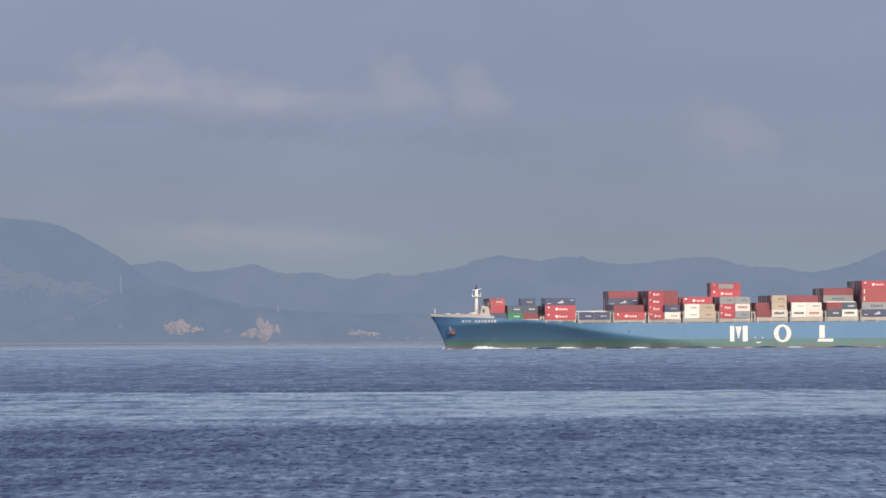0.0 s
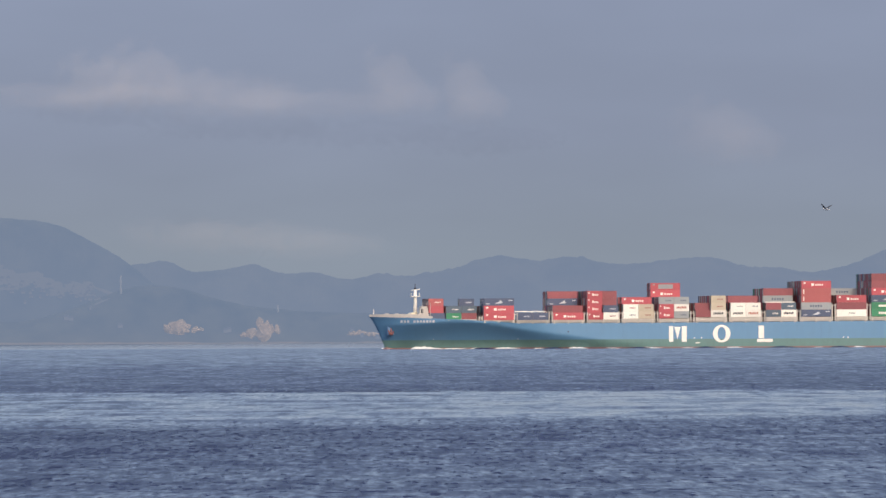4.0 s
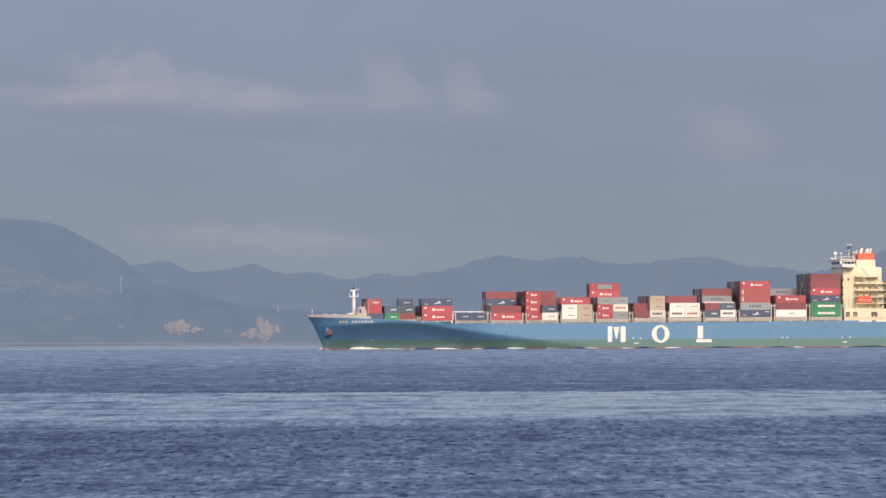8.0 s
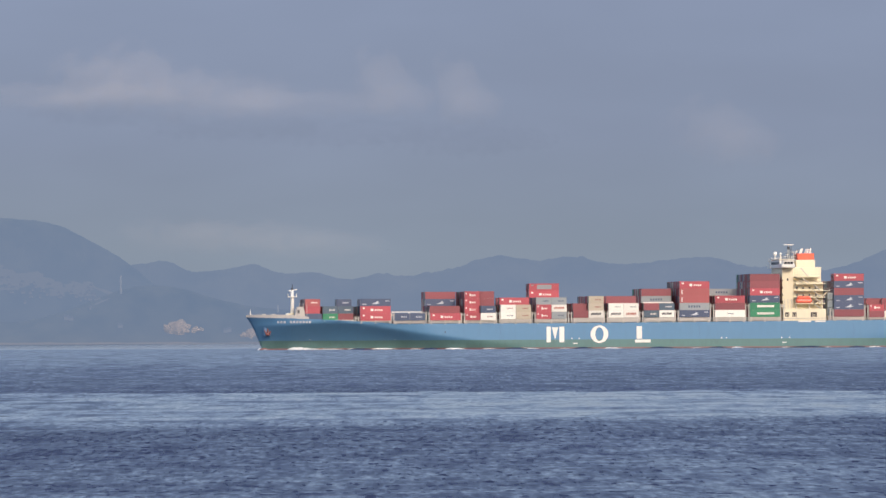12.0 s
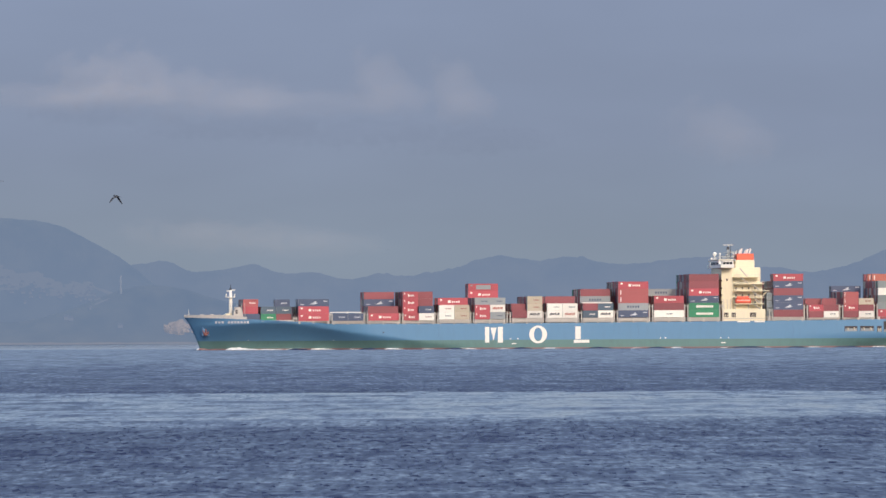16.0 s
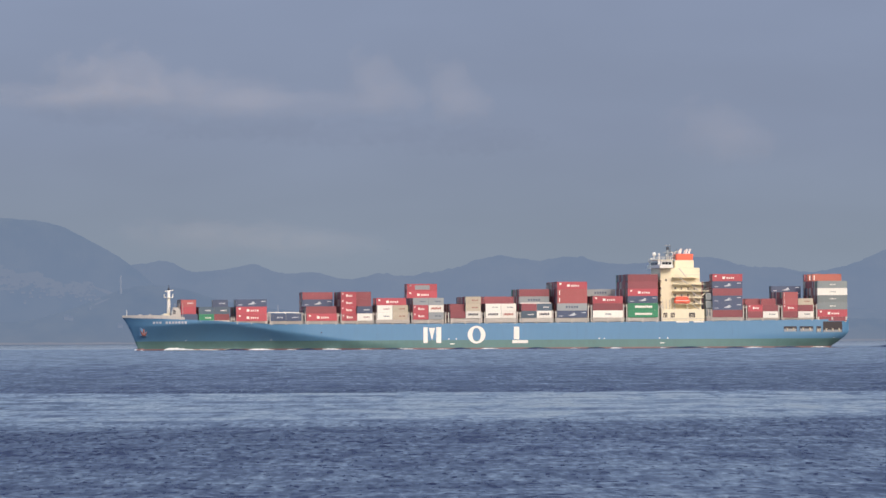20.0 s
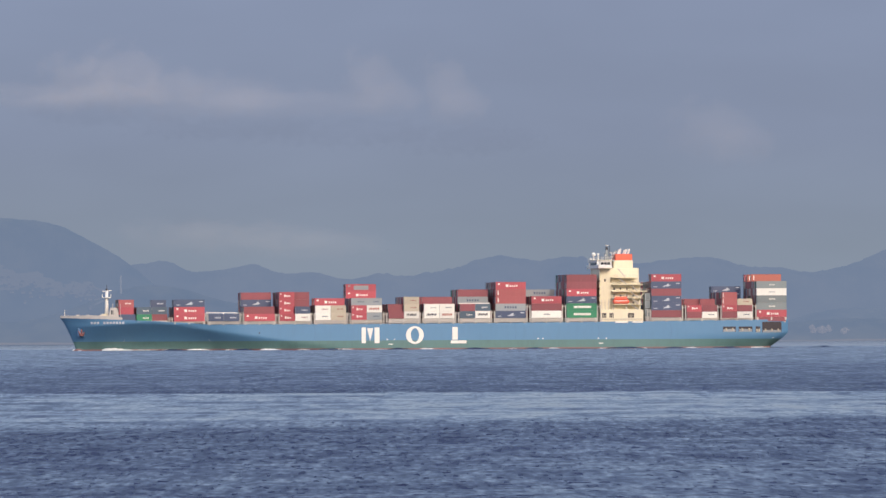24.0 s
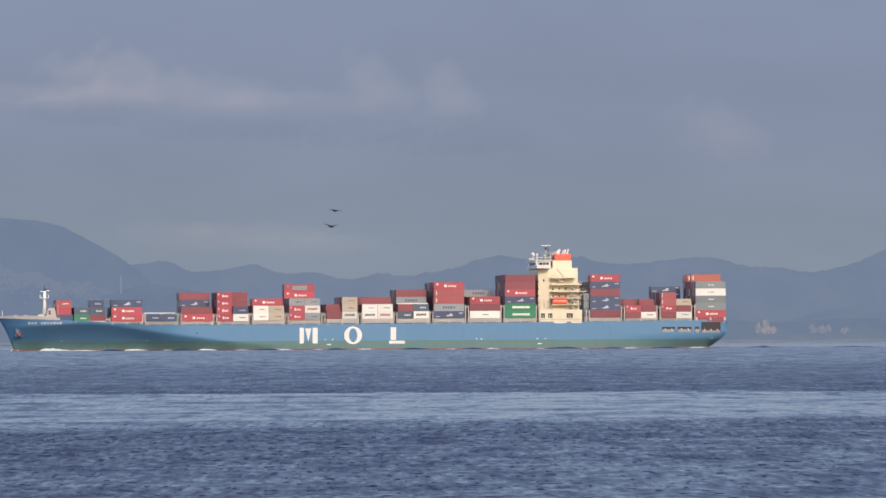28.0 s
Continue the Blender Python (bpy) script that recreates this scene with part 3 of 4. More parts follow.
        for a, b in zip(rows, rows[1:]):
            for i in range(len(a) - 1):
                bm.faces.new((a[i], a[i + 1], b[i + 1], b[i]) if sign < 0 else (b[i], b[i + 1], a[i + 1], a[i]))
        sides.append(rows)
    for k in (0, -1):
        for a in range(len(levels) - 1):
            p, s = sides
            quad = (p[a][k], p[a + 1][k], s[a + 1][k], s[a][k])
            bm.faces.new(quad if k == 0 else tuple(reversed(quad)))
    return bm


ship = tagged(new("container_ship"), "long light-blue container ship with cream deckhouse under way", "ship")
lin = lambda a, n, i: (lambda x: a + (sheer(x) - a) * i / n)
part("hull_side", hull_skin([lin(3.1, 18, i) for i in range(19)]), HULL_BLUE, ship, "light-blue painted steel topsides", smooth=True)
part("boot_topping", hull_skin([lambda x, k=k: 0.0 + 3.1 * k / 3 for k in range(4)]), BOOT_GREEN, ship, "faded green band above the water", smooth=True)
part("bottom", hull_skin([lambda x, k=k: -3.0 + 3.0 * k / 3 for k in range(4)]), KEEL_RED, ship, "rust-red bottom paint at the waterline", smooth=True)
bm = bmesh.new()
ball(bm, (8.8, 0, -1.9), 2.2, (1.7, 0.9, 1.05), 16, 10)
part("bulb", bm, KEEL_RED, ship, "rust-red bulbous bow just breaking the water", smooth=True)
bm = bmesh.new()
last = None
for q in STATIONS:
    x = q * 294
    z = sheer(x) - 0.25
    pair = [bm.verts.new((x + 0.1 * (1 - 2 * q), s * (half_beam(x, z) - 0.12), z)) for s in (-1, 1)]
    if last:
        bm.faces.new((last[0], pair[0], pair[1], last[1]))
    last = pair
part("main_deck", bm, DECK, ship, "dull red steel deck")


def bulwark(x0, x1, z_low, z_high, n, material, name, label, thick=0.12):
    for sign in (-1, 1):
        bm = bmesh.new()
        prev = None
        for i in range(n + 1):
            x = x0 + (x1 - x0) * i / n
            b = half_beam(x, sheer(x))
            ring = [bm.verts.new((x, sign * (b - dy), z)) for dy, z in ((0, z_low(x)), (0, z_high(x)), (thick, z_high(x)), (thick, z_low(x)))]
            if prev:
                for k in range(4):
                    bm.faces.new((prev[k], ring[k], ring[(k + 1) % 4], prev[(k + 1) % 4]))
            prev = ring
        bmesh.ops.recalc_face_normals(bm, faces=bm.faces[:])
        part(name, bm, material, ship, label)


bulwark(0.85, 25.0, lambda x: sheer(x) + 0.004, lambda x: sheer(x) + 0.9 + 0.5 * min(1, x / 12) * (1 if x < 20 else max(0, (25 - x) / 5)), 16, BUFF, "forecastle_bulwark", "buff bulwark round the forecastle")
bulwark(60.0, 280.0, lambda x: sheer(x) + 0.84, lambda x: sheer(x) + 1.04, 30, BUFF, "handrail", "thin buff rail along the deck edge", 0.06)

# openings of the mooring deck near the stern: dark plates paint the shade inside
for x0, x1, z0, z1 in ((267.3, 272.6, 5.9, 8.0), (273.8, 279.4, 5.9, 8.0), (280.7, 282.6, 5.6, 8.0), (283.4, 291.3, 5.6, 9.9)):
    y = -half_beam(x0, 7) - 0.03
    op = part("mooring_opening", boxes((x0, x1, y, y + 0.6, z0, z1)), OPENING_SHADE, ship, "dark plate painted for a shaded opening in the side at the stern")
    bm = bmesh.new()
    box(bm, x0 + 0.2, x1 - 0.2, y - 0.06, y - 0.004, z0, z0 + (1.15 if x1 - x0 < 7 else 0.95))
    part("coaming", bm, BOX["g"], op, "buff plate along the opening's foot")
    bm = bmesh.new()
    n = 2 if x1 - x0 < 7 else 3
    for i in range(n):
        cx = x0 + (x1 - x0) * (i + 0.5) / n
        rod(bm, (cx, y - 0.1, z0 + 0.5), (cx, y - 0.1, z0 + 1.5), 0.35, 0.3)
    part("bollard", bm, BOX["b"], op)

# three white emblems on the side, as plain shapes
Y_SIDE = -16.1 - 0.05


def emblem(name, build):
    bm = bmesh.new()
    build(bm)
    part(name, bm, WHITE, ship, "large white emblem painted on the blue side")


def emblem_a(bm):
    z0, z1 = 2.0, 8.3
    for x0, x1 in ((120.7, 122.4), (125.9, 127.9)):
        prism(bm, [(x0, z0), (x1, z0), (x1, z1), (x0, z1)], Y_SIDE, Y_SIDE + 0.04)
    prism(bm, [(122.9, z1 - 0.3), (124.15, z0 + 0.9), (125.4, z1 - 0.3)], Y_SIDE, Y_SIDE + 0.04)


def emblem_b(bm):
    n = 32
    rings = [[bm.verts.new((142.2 + a * math.cos(2 * math.pi * i / n), y, 5.2 + c * math.sin(2 * math.pi * i / n))) for i in range(n)]
             for a, c, y in ((3.6, 3.55, Y_SIDE), (1.7, 2.75, Y_SIDE), (1.7, 2.75, Y_SIDE + 0.04), (3.6, 3.55, Y_SIDE + 0.04))]
    for k in range(4):
        for i in range(n):
            j = (i + 1) % n
            bm.faces.new((rings[k][i], rings[k][j], rings[(k + 1) % 4][j], rings[(k + 1) % 4][i]))
    bmesh.ops.recalc_face_normals(bm, faces=bm.faces[:])


def emblem_c(bm):
    z0, z1 = 1.75, 8.35
    prism(bm, [(157.3, z0 + 1.5), (159.5, z0 + 1.5), (159.5, z1), (157.3, z1)], Y_SIDE, Y_SIDE + 0.04)
    prism(bm, [(156.7, z0), (163.0, z0), (163.0, z0 + 1.2), (156.7, z0 + 1.2)], Y_SIDE, Y_SIDE + 0.04)


emblem("emblem", emblem_a)
emblem("emblem", emblem_b)
emblem("emblem", emblem_c)
# the name at the bow as plain bars
for k in (0, 1, 2, 4, 5, 6, 7, 8, 9, 10):
    x0, x1 = 12.6 + 1.23 * k, 13.42 + 1.23 * k
    za, zb = 10.15, 11.05
    bm = bmesh.new()
    pts = [(x, -half_beam(x, z) - 0.06, z) for x, z in ((x0, za), (x1, za), (x1, zb), (x0, zb))]
    vs = [bm.verts.new(p) for p in pts] + [bm.verts.new((x, y + 0.6, z)) for x, y, z in pts]
    for f in ((0, 1, 2, 3), (7, 6, 5, 4), (0, 4, 5, 1), (1, 5, 6, 2), (2, 6, 7, 3), (3, 7, 4, 0)):
        bm.faces.new([vs[i] for i in f])
    part("name_bar", bm, NAME_PAINT, ship, "faded white painted bar of the bow's name")
# draught and tug marks low on the side
for x in (26.0, 60.0, 131.0, 134.0, 192.0, 194.0, 216.6, 219.8, 288.0):
    y = -half_beam(x, 3.4) - 0.06
    part("side_mark", boxes((x - 0.22, x + 0.22, y, y + 0.2, 3.3, 3.75)), WHITE, ship, "small white mark on the side")
for x in (132.4, 217.6):
    part("side_mark", boxes((x - 0.9, x + 0.9, -16.16, -16.0, 1.35, 1.75)), WHITE, ship, "small white mark on the side")
# plate seams and a scuff of the tugs on the side
SEAM_AND_SHADE = paint("seam_and_shade_blue", (0.085, 0.19, 0.34), 0.6, stain=0.5, grain=1.5, spread=0.0)
for x, w in ((216.3, 0.16), (245.8, 0.22), (182.6, 0.12), (101.5, 0.12)):
    bm = bmesh.new()
    prism(bm, [(x, 3.4), (x + w, 3.4), (x + w + 0.5, 6.2), (x + w, 8.9), (x, 8.9), (x + 0.45, 6.2)], -16.112, -16.0)
    part("seam", bm, SEAM_AND_SHADE, ship, "darker upright plate seam on the side")
part("pilot_port", boxes((79.4, 79.9, -16.14, -16.0, 6.0, 6.6)), DARK, ship, "small dark port in the side")
# anchor in its pocket, a block painted darker for the recess's shade
ax = 9.2
ay = -half_beam(ax, 7.0)
part("anchor_pocket", boxes((ax - 1.7, ax + 1.5, ay - 0.25, ay + 1.2, 4.9, 8.9), bevel=0.5), SEAM_AND_SHADE, ship, "darker blue block painted for the shaded recess behind the anchor")
bm = bmesh.new()
rod(bm, (ax, ay - 0.5, 6.0), (ax, ay - 0.5, 8.7), 0.32, 0.26)
ball(bm, (ax, ay - 0.5, 5.8), 0.75, (1.3, 0.6, 0.8))
for sgn in (-1, 1):
    rod(bm, (ax + sgn * 0.5, ay - 0.6, 5.8), (ax + sgn * 1.35, ay - 0.6, 7.5), 0.4, 0.12)
part("anchor", bm, RUST, ship, "rusty stockless anchor housed in the bow", smooth=True)

# forecastle: mast, breakwater, winches
mast = part("foremast", rod(bmesh.new(), (19.6, 0, 12.0), (19.6, 0, 23.6), 0.85, 0.55, 12), WHITE, ship, "white foremast with a platform and lights", smooth=True)
part("platform", boxes((17.7, 21.3, -1.8, 1.8, 20.6, 20.9), (17.7, 17.9, -1.8, 1.8, 20.9, 22.1), (21.1, 21.3, -1.8, 1.8, 20.9, 22.1), bevel=0.03), WHITE, mast)
part("yard", rod(bmesh.new(), (18.0, 0, 23.2), (21.6, 0, 23.7), 0.16), WHITE, mast)
part("mast_light", ball(bmesh.new(), (19.6, 0, 24.0), 0.5), DARK, mast, smooth=True)
part("mast_pole", rod(bmesh.new(), (19.6, 0, 23.9), (19.6, 0, 25.8), 0.12), DARK, mast)
part("jackstaff", rod(bmesh.new(), (2.7, 0, 12.3), (2.7, 0, 15.8), 0.16, 0.1), WHITE, ship, "white jackstaff at the stem")
hut = part("forecastle_hut", prism(bmesh.new(), [(19.2, 11.6), (23.9, 11.6), (23.3, 15.6), (22.8, 16.7), (20.6, 16.7), (20.2, 15.4)], -12.0, -6.0), BUFF, ship, "buff mast house on the forecastle")
part("hut_door", boxes((20.6, 21.5, -12.06, -11.9, 14.0, 15.6)), DARK, hut)
bm = prism(bmesh.new(), [(14.0, 11.9), (19.6, 11.9), (19.6, 14.4), (18.0, 14.3)], -6.5, 6.5)
part("breakwater", bm, CREAM, ship, "cream sloping breakwater")
for y in (-2.4, 2.4):
    for x in (8.0, 12.0):
        w = part("windlass", rod(bmesh.new(), (x, y - 1.2, 13.2), (x, y + 1.2, 13.2), 0.75, sides=12), BUFF, ship, "buff anchor windlass")
        for ya in (y - 1.5, y + 1.22):
            part("cheek", boxes((x - 0.8, x + 0.8, ya, ya + 0.28, 12.0, 13.6)), BUFF, w)
for x in (21.2, 22.9, 24.3):
    part("vent_pipe", rod(bmesh.new(), (x, -12.3, 11.6), (x, -12.3, 18.2), 0.09), BUFF, ship)

# hatch coamings, lashing bridges and pedestals
BAYS = {"B": 37.0, "C": 51.6, "D": 65.4, "E": 79.8, "F": 94.0, "G": 108.3, "H": 122.8, "I": 137.8, "J": 152.1, "K": 166.6, "L": 181.0, "M": 195.5, "N": 209.8,
        "O": 244.3, "P": 258.8, "Q": 273.2, "R": 287.3}


def base(bay):
    return 11.05 if bay in "BCDEF" else 11.4 if bay in "GH" else 11.5 if bay in "PQ" else 11.85


for bay, c in BAYS.items():
    z1 = base(bay) - 0.02
    z0 = sheer(c) - 0.26
    wide = min(half_beam(c - 6, sheer(c)) - 0.5, 15.6)
    hatch = part("hatch_cover", boxes((c - 6.3, c + 6.3, -wide + 2.4, wide - 2.4, z0, z1), bevel=0.06), BUFF, ship, "buff steel hatch cover below the boxes")
    for k in (-6.0, -0.35, 5.4):
        for sgn in (-1, 1):
            y = sgn * (wide + 0.05)
            part("pedestal", boxes((c + k, c + k + 0.6, y - 0.5, y + 0.5, z0, z1)), BUFF, hatch, "buff container pedestal")
    for sgn in (-1, 1):
        part("side_beam", boxes((c - 6.2, c + 6.2, sgn * (wide - 0.1) - 0.3, sgn * (wide - 0.1) + 0.3, z0 + 0.5, z1 - 0.12)), BUFF, hatch)

for x, tall in ((44.2, 0.4), (58.4, 2.6), (72.6, 2.9), (86.9, 2.6), (101.1, 2.9), (115.5, 2.9), (130.3, 2.9), (144.9, 2.9), (159.3, 2.9), (173.8, 3.2), (188.2, 5.4), (202.6, 5.4), (216.9, 5.2),
                (237.2, 3.0), (251.5, 4.4), (266.0, 4.4), (280.2, 4.6)):
    z0, z1 = sheer(x) - 0.25, sheer(x) + 1.6 + tall
    lb = part("lashing_bridge", boxes((x - 0.55, x + 0.55, -15.5, 15.5, z1 - 0.9, z1 - 0.55)), BUFF, ship, "buff steel lashing bridge between the bays")
    for y in (-15.6, -8.0, 0.0, 8.0, 15.6):
        for dx in (-0.62, 0.62):
            part("post", boxes((x + dx - 0.2, x + dx + 0.2, y - 0.3, y + 0.3, z0, z1)), BUFF, lb)
    part("rail", boxes((x - 0.6, x - 0.52, -15.5, 15.5, z1 + 0.2, z1 + 0.3), (x + 0.52, x + 0.6, -15.5, 15.5, z1 + 0.2, z1 + 0.3)), CREAM, lb)
gantry = part("walkway_beam", boxes((58.6, 71.0, -12.5, -12.0, 14.25, 14.6)), WHITE, ship, "white walkway beam over the low bay")
part("post", boxes((65.2, 65.7, -12.5, -12.0, 10.0, 14.25)), WHITE, gantry)
part("platform_edge", boxes((160.4, 172.8, -13.4, -12.9, 17.62, 18.0)), WHITE, ship, "white plate below the grey box")

# ---- deckhouse ----
house_block = part("deckhouse", boxes((217.6, 222.4, -12.0, 12.0, 10.2, 31.7), (222.4, 234.4, -11.9, 11.9, 10.2, 26.0), bevel=0.12), CREAM, ship, "tall cream deckhouse with open stair decks")
part("lower_house", boxes((222.404, 235.0, -15.6, 15.6, 9.9, 15.0), bevel=0.1), CREAM, house_block, "cream lower deckhouse wall")
part("upper_casing", boxes((222.404, 233.9, -10.8, 10.8, 26.004, 31.9), bevel=0.15), CREAM, house_block, "cream upper casing")
part("casing_step", boxes((224.2, 232.0, -7.5, 7.5, 31.904, 35.0), bevel=0.12), CREAM, house_block)
funnel = part("funnel", boxes((225.2, 232.1, -5.5, 5.5, 35.004, 37.6), bevel=0.2), FUNNEL, ship, "orange-red funnel top above the casing")
for x, y, hgt in ((225.0, -3, 1.7), (226.2, 1, 2.2), (227.4, -2, 1.6), (228.6, 2, 2.0), (227.9, -3.4, 1.9), (224.6, 2.5, 1.4), (229.4, -1.2, 2.1)):
    part("exhaust_pipe", rod(bmesh.new(), (x + 1.5, y, 37.4), (x + 2.1, y, 37.6 + hgt), 0.42, 0.38, 10), WHITE, funnel, "pale exhaust pipe")
for z, x1 in ((17.2, 234.6), (19.7, 234.8), (22.4, 236.8), (25.2, 234.9), (28.0, 232.8)):
    deck = part("side_deck", boxes((222.5, x1, -15.5, -11.0, z - 0.14, z + 0.14)), CREAM, house_block, "open side deck with rails")
    rails = boxes((222.5, x1, -15.5, -15.42, z + 1.0, z + 1.08), (222.5, x1, -15.5, -15.44, z + 0.55, z + 0.6))
    for i in range(7):
        px = 222.7 + (x1 - 223.0) * i / 6
        box(rails, px, px + 0.07, -15.5, -15.42, z + 0.14, z + 1.04)
    part("railing", rails, BUFF, deck, "thin buff rails")
for (xa, za), (xb, zb) in (((224.6, 28.2), (227.4, 31.6)), ((224.6, 25.3), (228.0, 28.0)), ((229.6, 22.5), (232.4, 25.2)), ((229.6, 19.8), (232.6, 22.4)), ((229.8, 15.0), (232.8, 17.2)), ((230.2, 17.3), (232.8, 19.7))):
    bm = bmesh.new()
    prism(bm, [(xa, zb), (xa + 0.5, zb), (xb + 0.5, za), (xb, za)], -15.0, -14.2)
    part("stair", bm, BUFF, house_block, "steep buff outside stair")
lifeboat = part("lifeboat", boxes((222.7, 229.2, -16.0, -13.6, 17.3, 19.1), bevel=0.5), FUNNEL, ship, "orange-red enclosed lifeboat in its davits")
part("canopy", boxes((223.1, 228.8, -15.85, -13.75, 18.8, 20.2), bevel=0.4), FUNNEL, lifeboat)
part("fender", boxes((223.2, 228.8, -16.06, -15.9, 18.5, 18.7)), WHITE, lifeboat)
for x in (223.0, 228.4):
    part("davit", boxes((x - 0.2, x + 0.2, -16.0, -13.4, 19.6, 20.0), (x - 0.2, x + 0.2, -13.8, -13.4, 15.0, 19.6)), BUFF, lifeboat, "buff davit arm")
for x in (219.0, 222.0, 229.9):
    w = 0.9 if x < 225 else 1.3
    op = part("side_opening", boxes((x - w, x + w, -15.66, -15.2, 11.7, 13.7), bevel=0.12), OPENING_SHADE, house_block, "dark rounded plate painted for a shaded opening in the lower house")
    for px in (x - 0.35, x + 0.35):
        part("pillar", boxes((px - 0.09, px + 0.09, -15.7, -15.5, 11.7, 13.1)), CREAM, op)
part("fore_house", boxes((217.8, 222.4, -15.6, -12.004, 9.9, 15.0), bevel=0.08), CREAM, house_block, "cream lower wall before the tower")
part("fore_house", boxes((217.8, 222.4, 12.004, 15.6, 9.9, 15.0), bevel=0.08), CREAM, house_block, "cream lower wall before the tower")
for x in (218.4, 219.6, 220.8):
    part("pipe", rod(bmesh.new(), (x, -14.6, 15.0), (x - 0.5 + 0.3 * (x - 218.4), -14.6, 19.0), 0.14), BUFF, house_block)
part("window", boxes((219.6, 220.2, -12.06, -11.9, 26.4, 27.4)), GLASS, house_block)
for z in (17.5, 20.3, 23.1, 26.0):
    for k in range(9):
        y = -12.8 + 3.2 * k
        part("window", boxes((217.52, 217.7, y - 0.45, y + 0.45, z, z + 0.9)), GLASS, house_block)
    for k in range(4):
        x = 223.6 + 2.6 * k
        if z < 25:
            part("window", boxes((x - 0.3, x + 0.3, -12.26, -12.1, z, z + 0.8)), GLASS, house_block)
WING = 31.74                           # underside of the bridge wings
wheelhouse = part("wheelhouse", boxes((217.0, 223.0, -9.5, 9.5, WING - 0.036, 35.0), bevel=0.1), WHITE, ship, "cream wheelhouse with a row of dark windows")
for k in range(12):
    y = -8.6 + 1.56 * k
    part("window", boxes((216.93, 217.1, y - 0.55, y + 0.55, 33.1, 34.2)), GLASS, wheelhouse)
for k in range(3):
    part("window", boxes((218.0 + 1.6 * k, 219.2 + 1.6 * k, -9.57, -9.4, 33.1, 34.2)), GLASS, wheelhouse)
for sgn in (-1, 1):
    y0, y1 = sorted((sgn * 9.504, sgn * 16.6))
    wing = part("bridge_wing", boxes((216.6, 222.2, y0, y1, WING, WING + 0.3), (216.6, 216.75, y0, y1, WING + 0.3, WING + 1.5), (216.6, 222.2, sgn * 16.6 - 0.08, sgn * 16.6 + 0.08, WING + 0.3, WING + 1.35), bevel=0.03), WHITE, ship, "white bridge wing with a sheltered end")
    y0, y1 = sorted((sgn * 13.2, sgn * 16.4))
    cab = part("wing_cab", boxes((217.4, 221.6, y0, y1, WING + 0.304, 34.5), bevel=0.06), WHITE, wing, "white wing shelter with windows")
    for k in range(3):
        part("window", boxes((217.65 + 1.3 * k, 218.75 + 1.3 * k, sgn * 16.46 - 0.05, sgn * 16.46 + 0.05, 33.15, 34.1)), GLASS, wing)
    part("cab_roof", boxes((217.0, 222.0, y0 - 0.2, y1 + 0.2, 34.504, 34.75)), BUFF, wing)
    bm = prism(bmesh.new(), [(217.62, WING - 0.004), (218.6, WING - 0.004), (217.62, 29.0)], sgn * 12.25 - 0.15, sgn * 12.25 + 0.15)
    part("bracket", bm, CREAM, wing, "sloping bracket below the wing")
    for k in range(5):
        px = 217.2 + 1.15 * k
        part("stanchion", boxes((px, px + 0.07, sgn * 16.5 - 0.04, sgn * 16.5 + 0.04, 34.75, 35.6)), BUFF, wing)
    part("top_rail", boxes((217.2, 221.9, sgn * 16.5 - 0.04, sgn * 16.5 + 0.04, 35.604, 35.68)), BUFF, wing)
part("wheelhouse_roof", boxes((216.8, 223.4, -9.8, 9.8, 35.004, 35.22)), CREAM, wheelhouse)
rails = boxes((217.0, 217.08, -9.6, 9.6, 36.2, 36.28), (217.0, 223.2, -9.6, -9.52, 36.2, 36.28), (217.0, 223.2, -9.6, -9.52, 35.7, 35.76))
for i in range(8):
    box(rails, 217.0 + 0.85 * i, 217.08 + 0.85 * i, -9.6, -9.52, 35.22, 36.25)
for i in range(9):
    box(rails, 217.0, 217.08, -9.6 + 2.4 * i, -9.52 + 2.4 * i, 35.22, 36.25)
part("roof_rail", rails, WHITE, wheelhouse, "white rails round the roof")
radar_mast = part("radar_mast", boxes((220.2, 221.2, -0.6, 0.6, 34.2, 40.2), (218.2, 223.4, -1.6, 1.6, 37.2, 37.5), (218.9, 222.8, -1.2, 1.2, 38.9, 39.1), bevel=0.04), BOX["g"], ship, "pale grey radar mast above the bridge")
radar_mast.location = (1.8, 0, -0.9)
part("radar_scanner", boxes((219.8, 220.2, -2.0, 2.0, 37.9, 38.3)), WHITE, radar_mast)
part("scanner_pedestal", rod(bmesh.new(), (220.7, 0, 41.4), (220.7, 0, 41.8), 0.22, 0.18, 10), BOX["g"], radar_mast)
scanner = part("radar_scanner", boxes((-2.1, 2.1, -0.2, 0.2, -0.16, 0.16), (-0.3, 0.3, -0.3, 0.3, -0.3, -0.164), bevel=0.04), WHITE, radar_mast, "white turning radar scanner bar")
for x in (222.5, 223.3):
    part("mast_leg", rod(bmesh.new(), (x, -1.5, 34.2), (x, -1.5, 39.4), 0.16), WHITE, radar_mast)
for z in (35.8, 37.4, 39.0):
    part("mast_rung", boxes((221.2, 223.4, -1.6, -1.4, z, z + 0.14)), WHITE, radar_mast)
for k, (xa, xb) in enumerate(((221.4, 224.2), (224.2, 221.4), (221.4, 224.2), (224.2, 221.4))):
    part("lattice_bar", rod(bmesh.new(), (xa, -1.6, 35.3 + 1.1 * k), (xb, -1.6, 36.4 + 1.1 * k), 0.11), BOX["g"], radar_mast, "grey diagonal bar of the lattice")
for x in (221.4, 224.2):
    part("lattice_post", rod(bmesh.new(), (x, -1.6, 35.2), (x, -1.6, 40.2), 0.13), DARK, radar_mast, "dark upright of the lattice")
